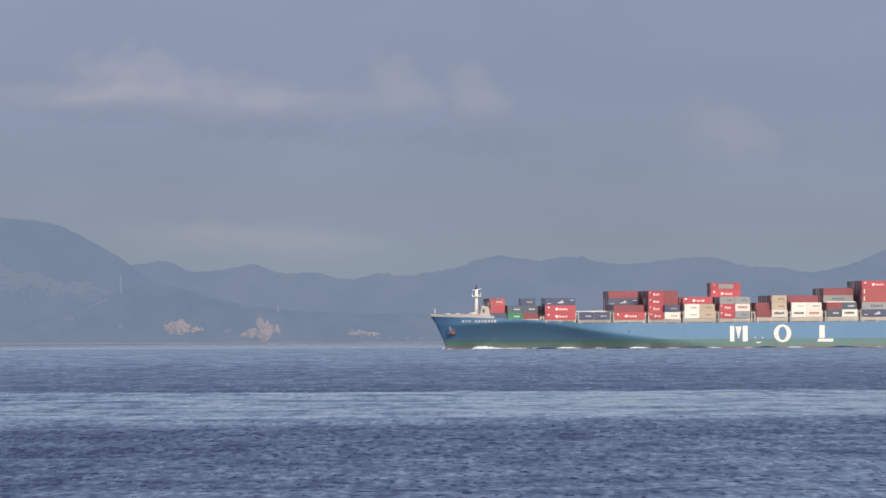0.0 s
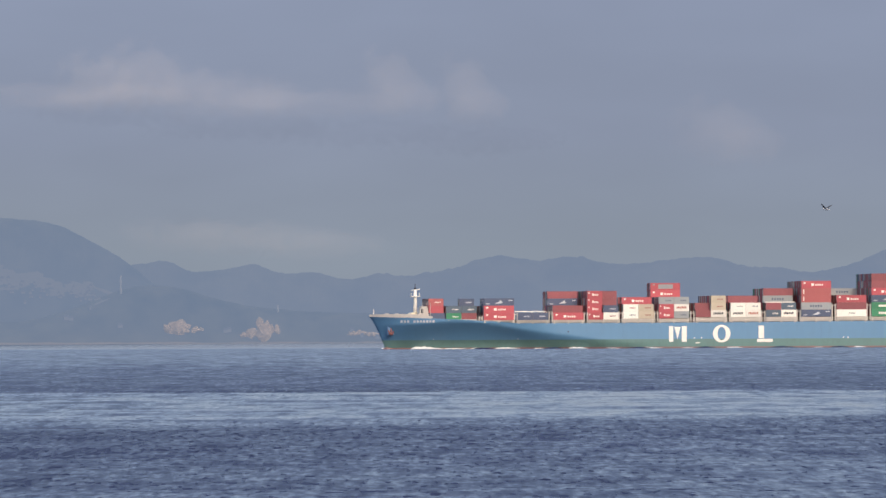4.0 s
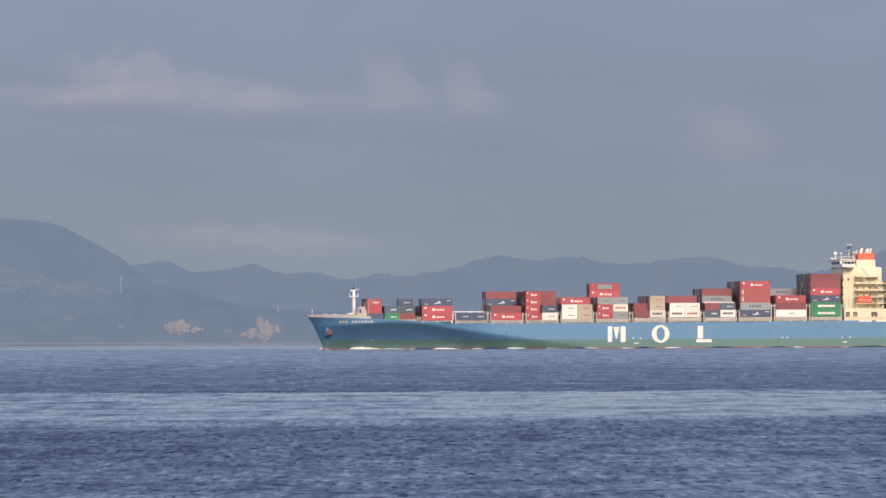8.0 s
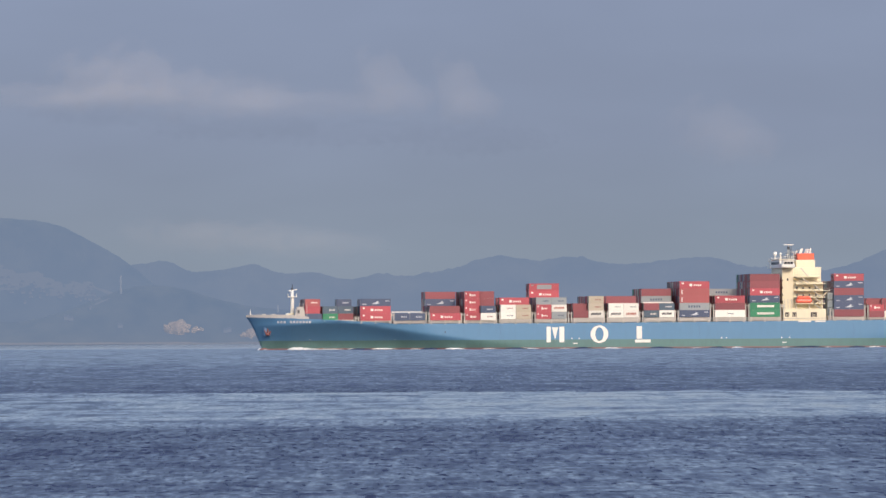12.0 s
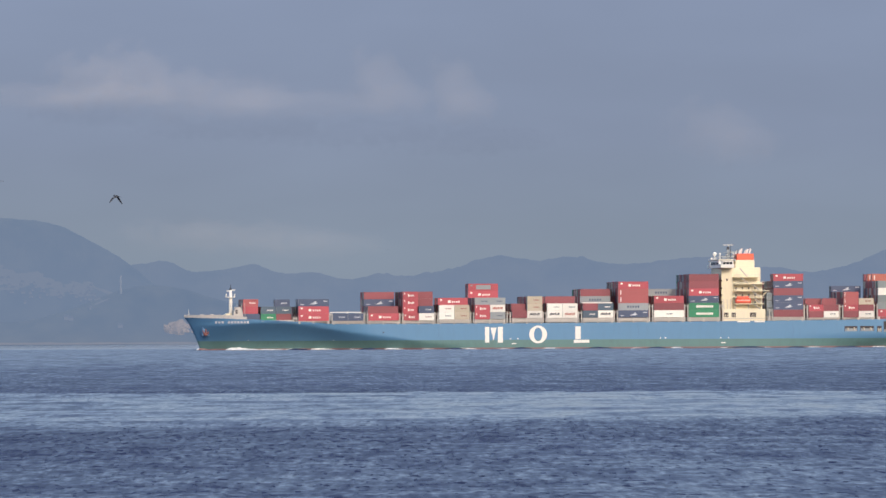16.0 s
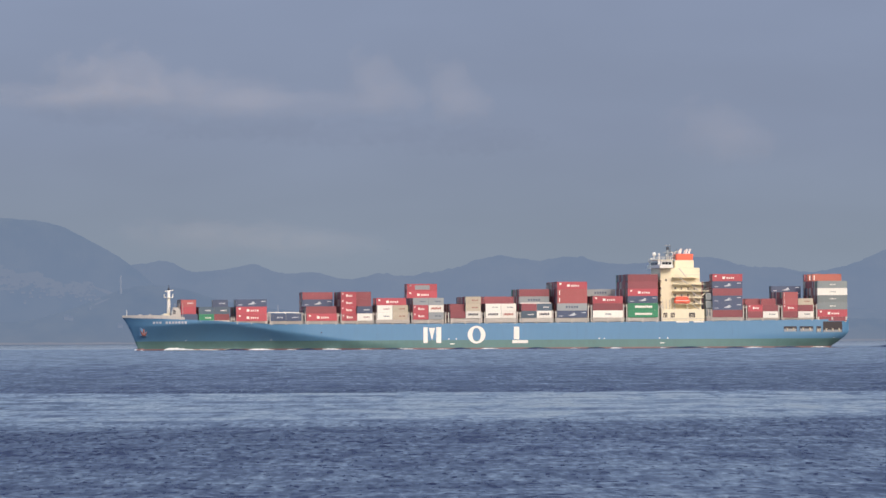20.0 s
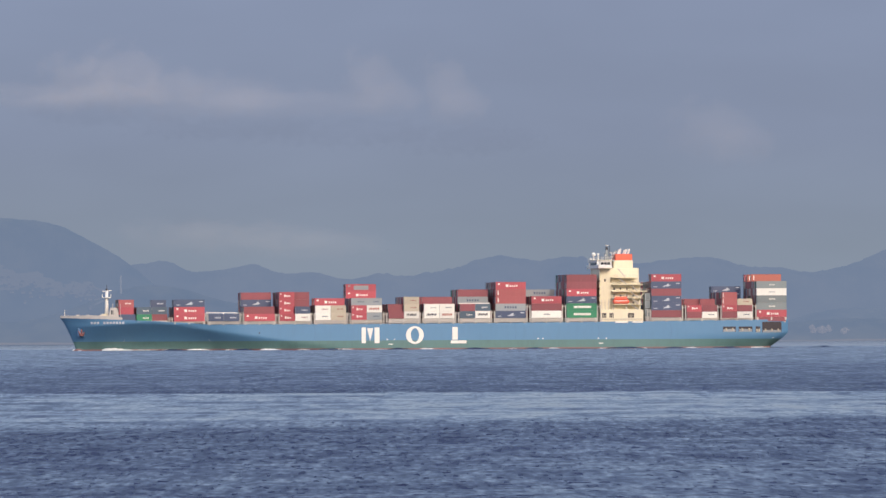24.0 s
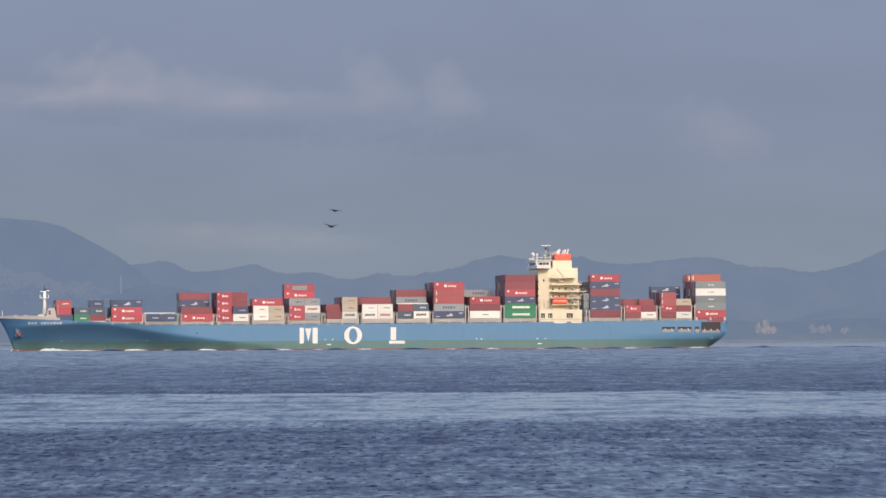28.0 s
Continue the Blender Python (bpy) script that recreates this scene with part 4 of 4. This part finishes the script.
for x, y, z1 in ((219.2, -4.0, 38.6), (222.9, -4.4, 38.2), (218.3, 2.0, 37.9), (223.1, 3.0, 39.6)):
    part("whip_aerial", rod(bmesh.new(), (x, y, 35.2), (x, y, z1), 0.11, 0.06), DARK, radar_mast)
for x, y in ((219.8, -7.5), (222.2, -7.0)):
    part("searchlight", ball(bmesh.new(), (x, y, 35.75), 0.5, (1, 1, 1)), BOX["g"], radar_mast, "round grey searchlight housing", smooth=True)
part("mast_drum", rod(bmesh.new(), (220.7, 0, 40.2), (220.7, 0, 41.4), 0.6, 0.5, 10), DARK, radar_mast, "dark drum on the mast head")
part("aerial", rod(bmesh.new(), (221.8, 0, 39.0), (221.8, 0, 42.0), 0.1), DARK, radar_mast)
for x, y, z, r in ((217.8, 5.0, 37.1, 0.85), (217.6, -9.0, 36.9, 0.5), (217.6, 12.0, 35.2, 0.5)):
    p = part("dome_post", rod(bmesh.new(), (x, y, 32.0 if y > 10 else 35.1), (x, y, z), 0.22), WHITE, ship, "white post of a satellite dome")
    part("satellite_dome", ball(bmesh.new(), (x, y, z + 0.5), r), WHITE, p, smooth=True)
crane = part("provision_crane", rod(bmesh.new(), (233.6, -14.2, 15.0), (233.6, -14.2, 20.0), 0.3), CREAM, ship, "small cream deck crane")
part("jib", rod(bmesh.new(), (233.6, -14.2, 20.0), (235.8, -14.2, 22.0), 0.2), CREAM, crane)


for z in (12.3, 15.5, 18.7):
    end_box = part("deck_locker", boxes((235.7, 238.1, -14.6, -11.0, z, z + 2.9), bevel=0.08), BOX["g"], ship, "grey box standing in for container ends behind the deckhouse")
    part("door", boxes((236.2, 237.5, -14.66, -14.55, z + 0.3, z + 2.5)), BOX["h"], end_box)
part("locker_stand", boxes((235.9, 237.9, -14.4, -11.2, 10.0, 12.29)), BUFF, ship, "buff stand added below the grey boxes")
for x0, x1 in ((223.4, 228.6), (230.4, 234.6)):
    part("gangway", boxes((x0, x1, -16.4, -16.12, 9.7, 10.25), bevel=0.04), WHITE, ship, "white gangway stowed along the deck edge")
part("stern_beam", boxes((281.4, 293.2, -16.0, 16.0, 10.1, 11.8), bevel=0.06), BOX["d"], ship, "dull maroon support beam over the mooring deck")
for y in (-15.7, -8.0, 8.0, 15.7):
    part("stern_post", boxes((281.4, 282.0, y - 0.3, y + 0.3, 9.6, 10.1), (292.4, 293.0, y - 0.3, y + 0.3, 9.6, 10.1)), BUFF, ship)

# ---- containers ----
HIGH, LOW, WIDE, ROW = 2.9, 2.6, 2.44, 2.5


def container_mesh(name, long, colour, high):
    """A steel box: corner posts and rails as a frame, side, end and roof panels set back in it."""
    bm = bmesh.new()
    h = high - 0.03
    e = 0.14
    box(bm, e * 0.4, long - e * 0.4, 0.05, WIDE - 0.05, 0.06, h - 0.04)
    for x0 in (0.0, long - e):
        for y0 in (0.0, WIDE - e):
            box(bm, x0, x0 + e, y0, y0 + e, 0.0, h)
    for y0 in (0.0, WIDE - e):
        for z0 in (0.004, h - e - 0.004):
            box(bm, e, long - e, y0 + 0.002, y0 + e - 0.002, z0, z0 + e)
    for x0 in (0.002, long - e - 0.002):
        for z0 in (0.004, h - e - 0.004):
            box(bm, x0, x0 + e, e, WIDE - e, z0, z0 + e)
    n = int(long / 0.56)
    for i in range(1, n):
        x = e + (long - 2 * e) * i / n
        box(bm, x - 0.12, x + 0.12, 0.018, 0.06, e + 0.01, h - e - 0.01)
    return mesh(name, bm, BOX[colour])


LONG = {40: 12.19, 20: 6.06}
MESHES, MARKS = {}, {}
DOOR = boxes(*[(-0.035, 0.02, 0.3 + 0.5 * k, 0.36 + 0.5 * k, 0.2, 2.6) for k in range(4)], (-0.02, 0.02, 1.19, 1.23, 0.15, 2.7))
DOOR = mesh("door_gear", DOOR, BOX["g"])


def marking(kind, long):
    """Unread writing and trade marks on a side: plain bars and blocks."""
    bm = bmesh.new()
    y0, y1 = -0.03, 0.015
    k = long / 12.19
    if kind == "line":
        prism(bm, [(0.9 * k, 1.75), (1.7 * k, 1.75), (1.7 * k, 2.35), (0.9 * k, 2.35)], y0, y1)
        prism(bm, [(4.1 * k, 0.9), (5.2 * k, 0.9), (5.2 * k, 1.85), (4.1 * k, 1.85)], y0, y1)
        for a in range(4):
            x = (5.75 + 0.85 * a) * k
            prism(bm, [(x, 0.95), (x + 0.52 * k, 0.95), (x + 0.52 * k, 1.6), (x, 1.6)], y0, y1)
    elif kind == "wave":
        prism(bm, [(4.5, 0.8), (6.9, 0.85), (7.9, 1.3), (6.9, 1.4), (7.4, 1.75), (6.6, 2.05), (6.2, 1.5), (5.2, 1.15)], y0, y1)
        prism(bm, [(10.0, 1.9), (11.6, 1.9), (11.6, 2.2), (10.0, 2.2)], y0, y1)
        prism(bm, [(0.8, 0.6), (2.3, 0.6), (2.3, 0.85), (0.8, 0.85)], y0, y1)
    elif kind == "wide":
        for a in range(9):
            x = 2.9 + 0.78 * a
            prism(bm, [(x, 1.0), (x + 0.66, 1.0), (x + 0.66, 1.85), (x, 1.85)], y0, y1)
    elif kind == "word":
        for a in range(5):
            x = long * 0.42 + a * 0.5
            prism(bm, [(x, 1.15), (x + 0.3, 1.15), (x + 0.3, 1.65), (x, 1.65)], y0, y1)
    elif kind == "five":
        for a in range(5):
            x = 3.6 + a * 1.05
            prism(bm, [(x, 1.0), (x + 0.6, 1.0), (x + 0.6, 1.85), (x, 1.85)], y0, y1)
    elif kind == "bold":
        x = long * 0.16
        for a, wdt in enumerate((0.35, 0.62, 0.5, 0.62, 0.42, 0.6)):
            z0 = 1.0 + 0.12 * (a % 2)
            prism(bm, [(x, z0), (x + wdt, z0), (x + wdt, z0 + 0.85), (x, z0 + 0.85)], y0, y1)
            x += wdt + 0.17
    elif kind == "bar":
        prism(bm, [(0.8 * k, 0.5), (1.15 * k, 0.5), (1.15 * k, 2.3), (0.8 * k, 2.3)], y0, y1)
    elif kind == "panel":
        prism(bm, [(3.2, 0.55), (9.2, 0.55), (9.2, 2.3), (3.2, 2.3)], y0, y1)
        prism(bm, [(0.9, 1.9), (1.8, 1.9), (1.8, 2.4), (0.9, 2.4)], y0, y1)
    return bm


INK = {"n": paint("pale_mark", (0.50, 0.54, 0.58), 0.6, stain=0.3), "w": BOX["n"], "b": BOX["d"], "g": BOX["n"], "y": DARK, "z": BOX["o"], "h": BOX["w"]}
CARGO = []


def container(bay_x, row, tier, z0, size, colour, mark="", high=HIGH):
    long = LONG[size]
    key = (size, colour, high)
    if key not in MESHES:
        MESHES[key] = container_mesh("shipping_container", long, colour, high)
    ob = new("shipping_container", MESHES[key])
    tagged(ob, BOX_WORD[colour] + (" forty-foot" if size == 40 else " twenty-foot") + " steel shipping container stacked on the ship's deck", "container", "containers on the ship")
    place = Vector((bay_x, -16.25 + ROW * row, z0 + high * tier))
    CARGO.append((ob, place))
    gear = tagged(part("door_gear", DOOR, None, ob, "galvanised lock rods on the door end"), kind="stuff")
    gear.scale.z = high / HIGH
    if mark:
        ink = INK.get(colour, WHITE) if mark != "panel" else BOX["g"]
        if colour == "w":
            ink = (BOX["s"], BOX["d"], BOX["g"])[(row + tier + int(bay_x)) % 3]
        mk = (mark, size, ink.name)
        if mk not in MARKS:
            MARKS[mk] = mesh("side_marking", marking(mark, long), ink)
        tagged(part("side_marking", MARKS[mk], None, ob, "plain painted bars on the side"), kind="stuff")
    return ob


DEFAULT_MARK = {"h": "word", "y": "bold", "z": "bold", "p": "panel", "t": "bar", "r": "line", "n": "wave", "e": "wide", "w": "word", "g": "five", "d": "", "o": "bar", "b": "word", "s": "word"}
HIDDEN = bmesh.new()


def stack(bay, row, code, half=0):
    """One column of boxes from the hatch up; code: a colour letter a tier, '.' for a box hidden behind others. half: 0 a forty-foot column, 1 and 2 the forward and the after twenty-foot one."""
    size = 20 if half else 40
    high = LOW if bay in "PQ" else HIGH
    x = BAYS[bay] - 6.095 if half < 2 else BAYS[bay] + 0.08
    if half == 1:
        x = BAYS[bay] - 6.14
    for tier, c in enumerate(code):
        if c == ".":
            y = -16.25 + ROW * row
            z = base(bay) + high * tier
            box(HIDDEN, x + 0.05, x + LONG[size] - 0.05, y + 0.05, y + WIDE - 0.05, z + 0.02, z + high - 0.04)
            continue
        mark = DEFAULT_MARK[c] if row < 12 else ""
        c = "r" if c == "p" else c
        if size == 20 and mark in ("wave", "wide", "five"):
            mark = "word"
        container(x, row, tier, base(bay), size, c, mark, high)


# near side, column by column
stack("B", 2, "es", 1), stack("B", 2, "ds", 2)
stack("C", 0, "rrn")
stack("D", 0, "n", 1), stack("D", 0, "n", 2)
stack("E", 0, "r")
stack("F", 0, "r", 1), stack("F", 0, "wn", 2)
stack("G", 0, "ww", 1), stack("G", 0, "bb", 2)
stack("H", 0, "rrg", 1), stack("H", 0, "gzg", 2)
stack("I", 0, "d", 1), stack("I", 0, "ybb", 2)
stack("J", 0, "yw", 1), stack("J", 0, "zw", 2)
stack("K", 0, "sd", 1), stack("K", 0, "ys", 2)
stack("L", 0, "ngttr")
stack("M", 0, "wdr")
stack("N", 0, "eenrdd")
stack("O", 0, "dnndnr")
stack("P", 0, "dr", 1), stack("P", 0, "wd", 2)
stack("Q", 0, "drtt", 1), stack("Q", 0, "wdb", 2)
stack("R", 0, "rhhwh")
# the columns behind: hidden boxes up to those that show over the near row
for row in range(3, 11):
    stack("B", row, "..n" if row in (5, 6) else "..", 2), stack("B", row, "..", 1)
for row in range(1, 13):
    stack("C", row, ".." if row < 3 else "..n" if row < 5 else "..")
    stack("E", row, ".d" if row < 5 else "..nd" if row in (7, 8) else "...." if row > 8 else ".d")
    stack("F", row, ".rrr" if row == 1 else "....", 1)
    stack("F", row, "..dd" if row == 2 else "...." if row > 2 else "..", 2)
    stack("G", row, "..r" if row in (2, 3) else "..d" if row == 6 else "..")
    stack("H", row, "..." if row < 9 else "...rp" if row in (9, 10) else "...rr" if row == 12 else ".....", 0)
    stack("I", row, ".d" if row < 3 else "..", 1), stack("I", row, "...", 2)
    stack("J", row, "..d" if row in (3, 8) else "..")
    stack("K", row, "..gd" if row == 3 else "....", 0) if row > 2 else stack("K", row, "..", 0)
    stack("L", row, "....." if row in (1, 3, 5, 7, 9) else "....d" if row != 12 else "..dds")
    stack("M", row, "..." if row < 8 else "...g" if row == 8 else "...")
    stack("N", row, "....dd" if row < 3 else "....rd" if row == 5 else "....ee" if row == 12 else "....nd" if row == 9 else "......")
    stack("O", row, "gggddr" if row < 3 else "gggdd" if row < 6 else "ggsdg" if row < 9 else ".....")
    stack("P", row, "..d" if row in (3, 7) else "..", 1), stack("P", row, "..d" if row in (2, 9) else "..", 2)
    if row < 11:
        stack("Q", row, "....", 1), stack("Q", row, "...", 2)
    else:
        stack("Q", row, "...nn")
    stack("R", row, "....." if row < 4 else ".....o" if row in (5, 9) else "....gd" if row == 12 else ".....")
# forward single bay in front of the hatches
hatch_fwd = part("forward_coaming", boxes((23.4, 30.4, -11.6, 11.6, 10.9, 13.98), bevel=0.05), BOX["n"], ship, "dark blue raised coaming under the foremost boxes")
for row, z in [(r, k) for r in range(2, 11) for k in (0, 1)]:
    container(23.7, row, z, 14.0, 20, ("r", "t")[z] if row < 5 else "d", "word" if row == 2 and z else "")

def mixed_boxes():
    m, t = blank("mixed_boxes")
    geo = t.nodes.new("ShaderNodeNewGeometry")
    pick = t.nodes.new("ShaderNodeValToRGB")
    pick.color_ramp.interpolation = "CONSTANT"
    tones = [(0.0, (0.26, 0.072, 0.078)), (0.35, (0.40, 0.062, 0.075)), (0.5, (0.30, 0.31, 0.31)), (0.6, (0.042, 0.068, 0.135)), (0.72, (0.36, 0.10, 0.085)), (0.82, (0.03, 0.18, 0.11)),
             (0.9, (0.5, 0.46, 0.38))]
    while len(pick.color_ramp.elements) < len(tones):
        pick.color_ramp.elements.new(0.5)
    for e, (p, c) in zip(pick.color_ramp.elements, tones):
        e.position, e.color = p, (*c, 1)
    t.links.new(geo.outputs["Random Per Island"], pick.inputs[0])
    tc = t.nodes.new("ShaderNodeTexCoord")
    n = node(t, "ShaderNodeTexNoise", Scale=1.6, Detail=5.0)
    t.links.new(tc.outputs["Object"], n.inputs["Vector"])
    col = mix_color(t, ramp(t, [(0.45, 0.0), (0.75, 0.35)], n.outputs["Fac"]), pick.outputs[0], (0.16, 0.11, 0.09))
    b = node(t, "ShaderNodeBsdfPrincipled", Roughness=0.6)
    t.links.new(col, b.inputs["Base Color"])
    o = t.nodes.new("ShaderNodeOutputMaterial")
    t.links.new(b.outputs[0], o.inputs[0])
    return m


hidden = tagged(new("container_stacks", mesh("container_stacks", HIDDEN, mixed_boxes())), "mixed red, grey and navy boxes packed inside the ship's deck stacks", "containers", kind="stuff")
CARGO.append((hidden, Vector((0, 0, 0))))

# ---- foam along the waterline, in rigid pieces that go with the ship ----
WASH = []


def foam(x, long, deep, high, seed):
    bm = bmesh.new()
    n, m = 26, 7
    rnd = random.Random(seed)
    verts = []
    for j in range(m):
        v = j / (m - 1)
        for i in range(n):
            u = i / (n - 1)
            lift = math.sin(math.pi * u ** 0.6) * math.sin(math.pi * (0.25 + 0.75 * v))
            z = high * lift * (0.75 + 0.5 * noise.noise((u * 9, v * 4, seed))) - 0.08
            verts.append(bm.verts.new((long * u, -half_beam(x + long * u, 0.3) + 0.5 - deep * v * (0.6 + 0.8 * u), z)))
    for j in range(m - 1):
        for i in range(n - 1):
            a = j * n + i
            bm.faces.new((verts[a], verts[a + n], verts[a + n + 1], verts[a + 1]))
    bmesh.ops.recalc_face_normals(bm, faces=bm.faces[:])
    ob = tagged(new("bow_wave" if high > 1 else "wash", mesh("foam", bm, FOAM, True)), "white breaking foam along the ship's waterline", "foam", "foam along the ship")
    WASH.append((ob, Vector((x, 0, SEA_LEVEL))))


foam(5.6, 4.0, 1.6, 0.8, 11)
foam(17.0, 15.0, 3.0, 1.25, 1)
foam(30.0, 12.0, 2.2, 0.5, 2)
foam(41.0, 8.0, 2.0, 0.6, 3)
foam(51.0, 11.0, 2.0, 0.8, 4)
foam(80.0, 9.0, 1.8, 0.7, 5)
foam(109.0, 10.0, 1.6, 0.5, 6)
foam(144.0, 8.0, 1.6, 0.5, 7)
foam(196.0, 6.0, 1.6, 0.45, 8)
foam(252.0, 7.0, 1.6, 0.4, 9)
foam(279.0, 9.0, 2.0, 0.5, 10)

for x, long, high, seed in ((66.0, 6.0, 0.35, 21), (95.0, 7.0, 0.3, 22), (126.0, 6.0, 0.3, 23), (163.0, 9.0, 0.28, 24), (180.0, 5.0, 0.3, 25), (216.0, 8.0, 0.3, 26), (233.0, 5.0, 0.3, 27), (266.0, 6.0, 0.32, 28)):
    foam(x, long, 1.5, high, seed)

def swell(x, off, long, deep, high, seed, label):
    """One smooth wave of the ship's own, a long low ridge of water with tapering ends, that keeps its place beside the hull."""
    n, m = 30, 9
    bm = bmesh.new()
    verts = []
    for j in range(m):
        v = j / (m - 1) * 2 - 1
        for i in range(n):
            u = i / (n - 1)
            taper = math.sin(math.pi * u) ** 0.7
            z = high * taper * math.cos(v * math.pi / 2) * (0.8 + 0.4 * noise.noise((u * 5, seed, 0.3))) - 0.06
            verts.append(bm.verts.new((long * u, off + deep * v * (0.4 + 0.6 * taper) + 0.6 * noise.noise((u * 3, seed, 2.0)), z)))
    for j in range(m - 1):
        for i in range(n - 1):
            a = j * n + i
            bm.faces.new((verts[a], verts[a + 1], verts[a + n + 1], verts[a + n]))
    ob = tagged(new("wake_wave", mesh("wake_wave", bm, SEA, True)), label, "wave", "waves of the ship's wake")
    WASH.append((ob, Vector((x, 0, SEA_LEVEL))))


for x, off, long, deep, high, seed in ((302.0, -10.0, 18.0, 3.5, 0.85, 1), (322.0, -14.0, 16.0, 4.0, 0.45, 2), (336.0, -8.0, 26.0, 4.0, 0.8, 3), (360.0, -16.0, 22.0, 4.0, 0.5, 4)):
    swell(x, off, long, deep, high, seed, "dark smooth wave of the wake behind the ship's stern")
for x, long, seed in ((40.5, 9.0, 5), (69.0, 9.0, 6), (103.0, 10.0, 7), (131.0, 9.0, 8), (160.0, 13.0, 9), (186.0, 8.0, 10), (218.0, 17.0, 11), (243.0, 8.0, 12), (262.0, 12.0, 13)):
    swell(x, -19.2, long, 1.6, 0.75, seed, "dark smooth wave along the ship's waterline")

# ---- birds ----
BIRDS = []


def gull(tracks, depth, beat, phase, label, dark=True):
    """A gull in flight: body, head, tail and two wings that beat."""
    coat = FEATHER_D if dark else FEATHER_L
    ob = tagged(new("gull"), label, "bird", "birds over the strait")
    part("body", ball(bmesh.new(), (0, 0, 0), 0.11, (2.3, 0.9, 0.9), 12, 8), coat, ob, smooth=True)
    head = part("head", ball(bmesh.new(), (-0.28, 0, 0.04), 0.065, (1.2, 1, 1), 10, 6), coat, ob, smooth=True)
    part("beak", rod(bmesh.new(), (-0.34, 0, 0.03), (-0.42, 0, 0.015), 0.02, 0.004, 6), FEATHER_L, head)
    part("tail", prism(bmesh.new(), [(0.2, -0.02), (0.42, 0.0), (0.42, 0.02), (0.2, 0.03)], -0.07, 0.07), coat, ob)
    wings = []
    for sgn in (-1, 1):
        bm = bmesh.new()
        outline = [(-0.13, 0.0), (-0.19, 0.34), (-0.04, 0.76), (0.03, 0.78), (0.06, 0.36), (0.13, 0.0)]
        a = [bm.verts.new((x, sgn * y, 0.012 + 0.05 * math.sin(y * 3))) for x, y in outline]
        b = [bm.verts.new((x, sgn * y, -0.012 + 0.05 * math.sin(y * 3))) for x, y in outline]
        bm.faces.new(a)
        bm.faces.new(list(reversed(b)))
        for i in range(6):
            j = (i + 1) % 6
            bm.faces.new((a[j], a[i], b[i], b[j]))
        bmesh.ops.recalc_face_normals(bm, faces=bm.faces[:])
        wings.append((part("wing", bm, FEATHER_D, ob, "dark narrow beating wing"), sgn))
    BIRDS.append((ob, wings, tracks, depth, beat, phase))


BIRD_WORDS = "dark gull in flapping flight over the strait"
gull([(3.8, 1560, 372), (5.5, 754, 360), (6.0, 518, 353), (6.5, 281, 337), (6.8, 132, 334), (7.0, 36, 337), (7.3, -110, 339)], 560, 3.3, 0.49, "pale-bodied gull in flapping flight over the strait", False)
gull([(12.2, 1590, 350), (12.5, 1449, 348), (14.5, 479, 345), (15.0, 251, 341), (15.5, 15, 330), (15.9, -175, 325)], 410, 3.5, 0.45, BIRD_WORDS)
gull([(13.1, 1600, 350), (14.5, 827, 339), (15.0, 556, 337), (15.5, 272, 327), (16.1, -60, 322)], 590, 3.5, 0.9, "pale-bellied gull in level flight over the strait", False)
gull([(13.6, 1600, 380), (14.5, 1088, 367), (15.0, 797, 354), (15.5, 506, 345), (16.0, 206, 348), (16.5, -80, 350)], 430, 3.5, 0.35, BIRD_WORDS)
gull([(26.2, 1590, 402), (26.6, 1368, 399), (26.9, 1200, 396), (27.2, 1032, 389), (27.5, 867, 382), (27.8, 697, 390), (28.0, 586, 401)], 480, 3.3, 0.11, BIRD_WORDS)
gull([(26.2, 1650, 388), (26.6, 1421, 383), (26.9, 1248, 378), (27.2, 1071, 377), (27.5, 891, 375), (27.8, 715, 366), (28.0, 593, 373)], 480, 3.3, 0.06, BIRD_WORDS)


# ---- what moves ----
def motions():
    walk(ship, [(0.0, ship_pose(0.0)), (28.0, ship_pose(28.0))])
    # the top scanner turns once in four and a half seconds
    walk(scanner, [(float(t), pose(220.7, 0, 42.1, 0, 0, 80.0 * (t - 9.65))) for t in range(29)])
    for ob, p in CARGO + WASH:
        walk(ob, [(t, ship_pose(t) @ Matrix.Translation(p)) for t in (0.0, 28.0)])
    walk(sea, [(0.0, pose(0, 0, SEA_LEVEL)), (28.0, pose(-7.0, -9.0, SEA_LEVEL))])
    for ob, c, drift in CLOUDS:
        walk(ob, [(0.0, pose(*c)), (28.0, pose(c.x + drift, c.y, c.z))])
    for ob, wings, tracks, depth, beat, phase in BIRDS:
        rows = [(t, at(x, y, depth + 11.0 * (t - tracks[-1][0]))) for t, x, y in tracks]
        t0, t1 = rows[0][0], rows[-1][0]
        go = (rows[1][1] - rows[0][1]) / (rows[1][0] - rows[0][0])
        if t0 > 0:
            rows.insert(0, (0.0, rows[0][1] - go * t0))
        if t1 < 28:
            stop = rows[-1][1] + (rows[-1][1] - rows[-2][1]) / (rows[-1][0] - rows[-2][0]) * (28.0 - t1)
            rows.append((28.0, stop))
        walk(ob, [(t, pose(p.x, p.y, p.z, -4, 4, -48)) for t, p in rows])
        for wing, sgn in wings:
            n = int((t1 - t0) / 0.1) + 1
            swing = [(t0 + 0.1 * i, -5 + 43 * math.sin(2 * math.pi * (beat * 0.1 * i + phase))) for i in range(n)]
            swing = ([(0.0, 15.0)] if t0 > 0 else []) + swing + ([(28.0, 15.0)] if swing[-1][0] < 27.9 else [])
            walk(wing, [(t, pose(0, sgn * 0.06, 0.03, sgn * a)) for t, a in swing])


motions()
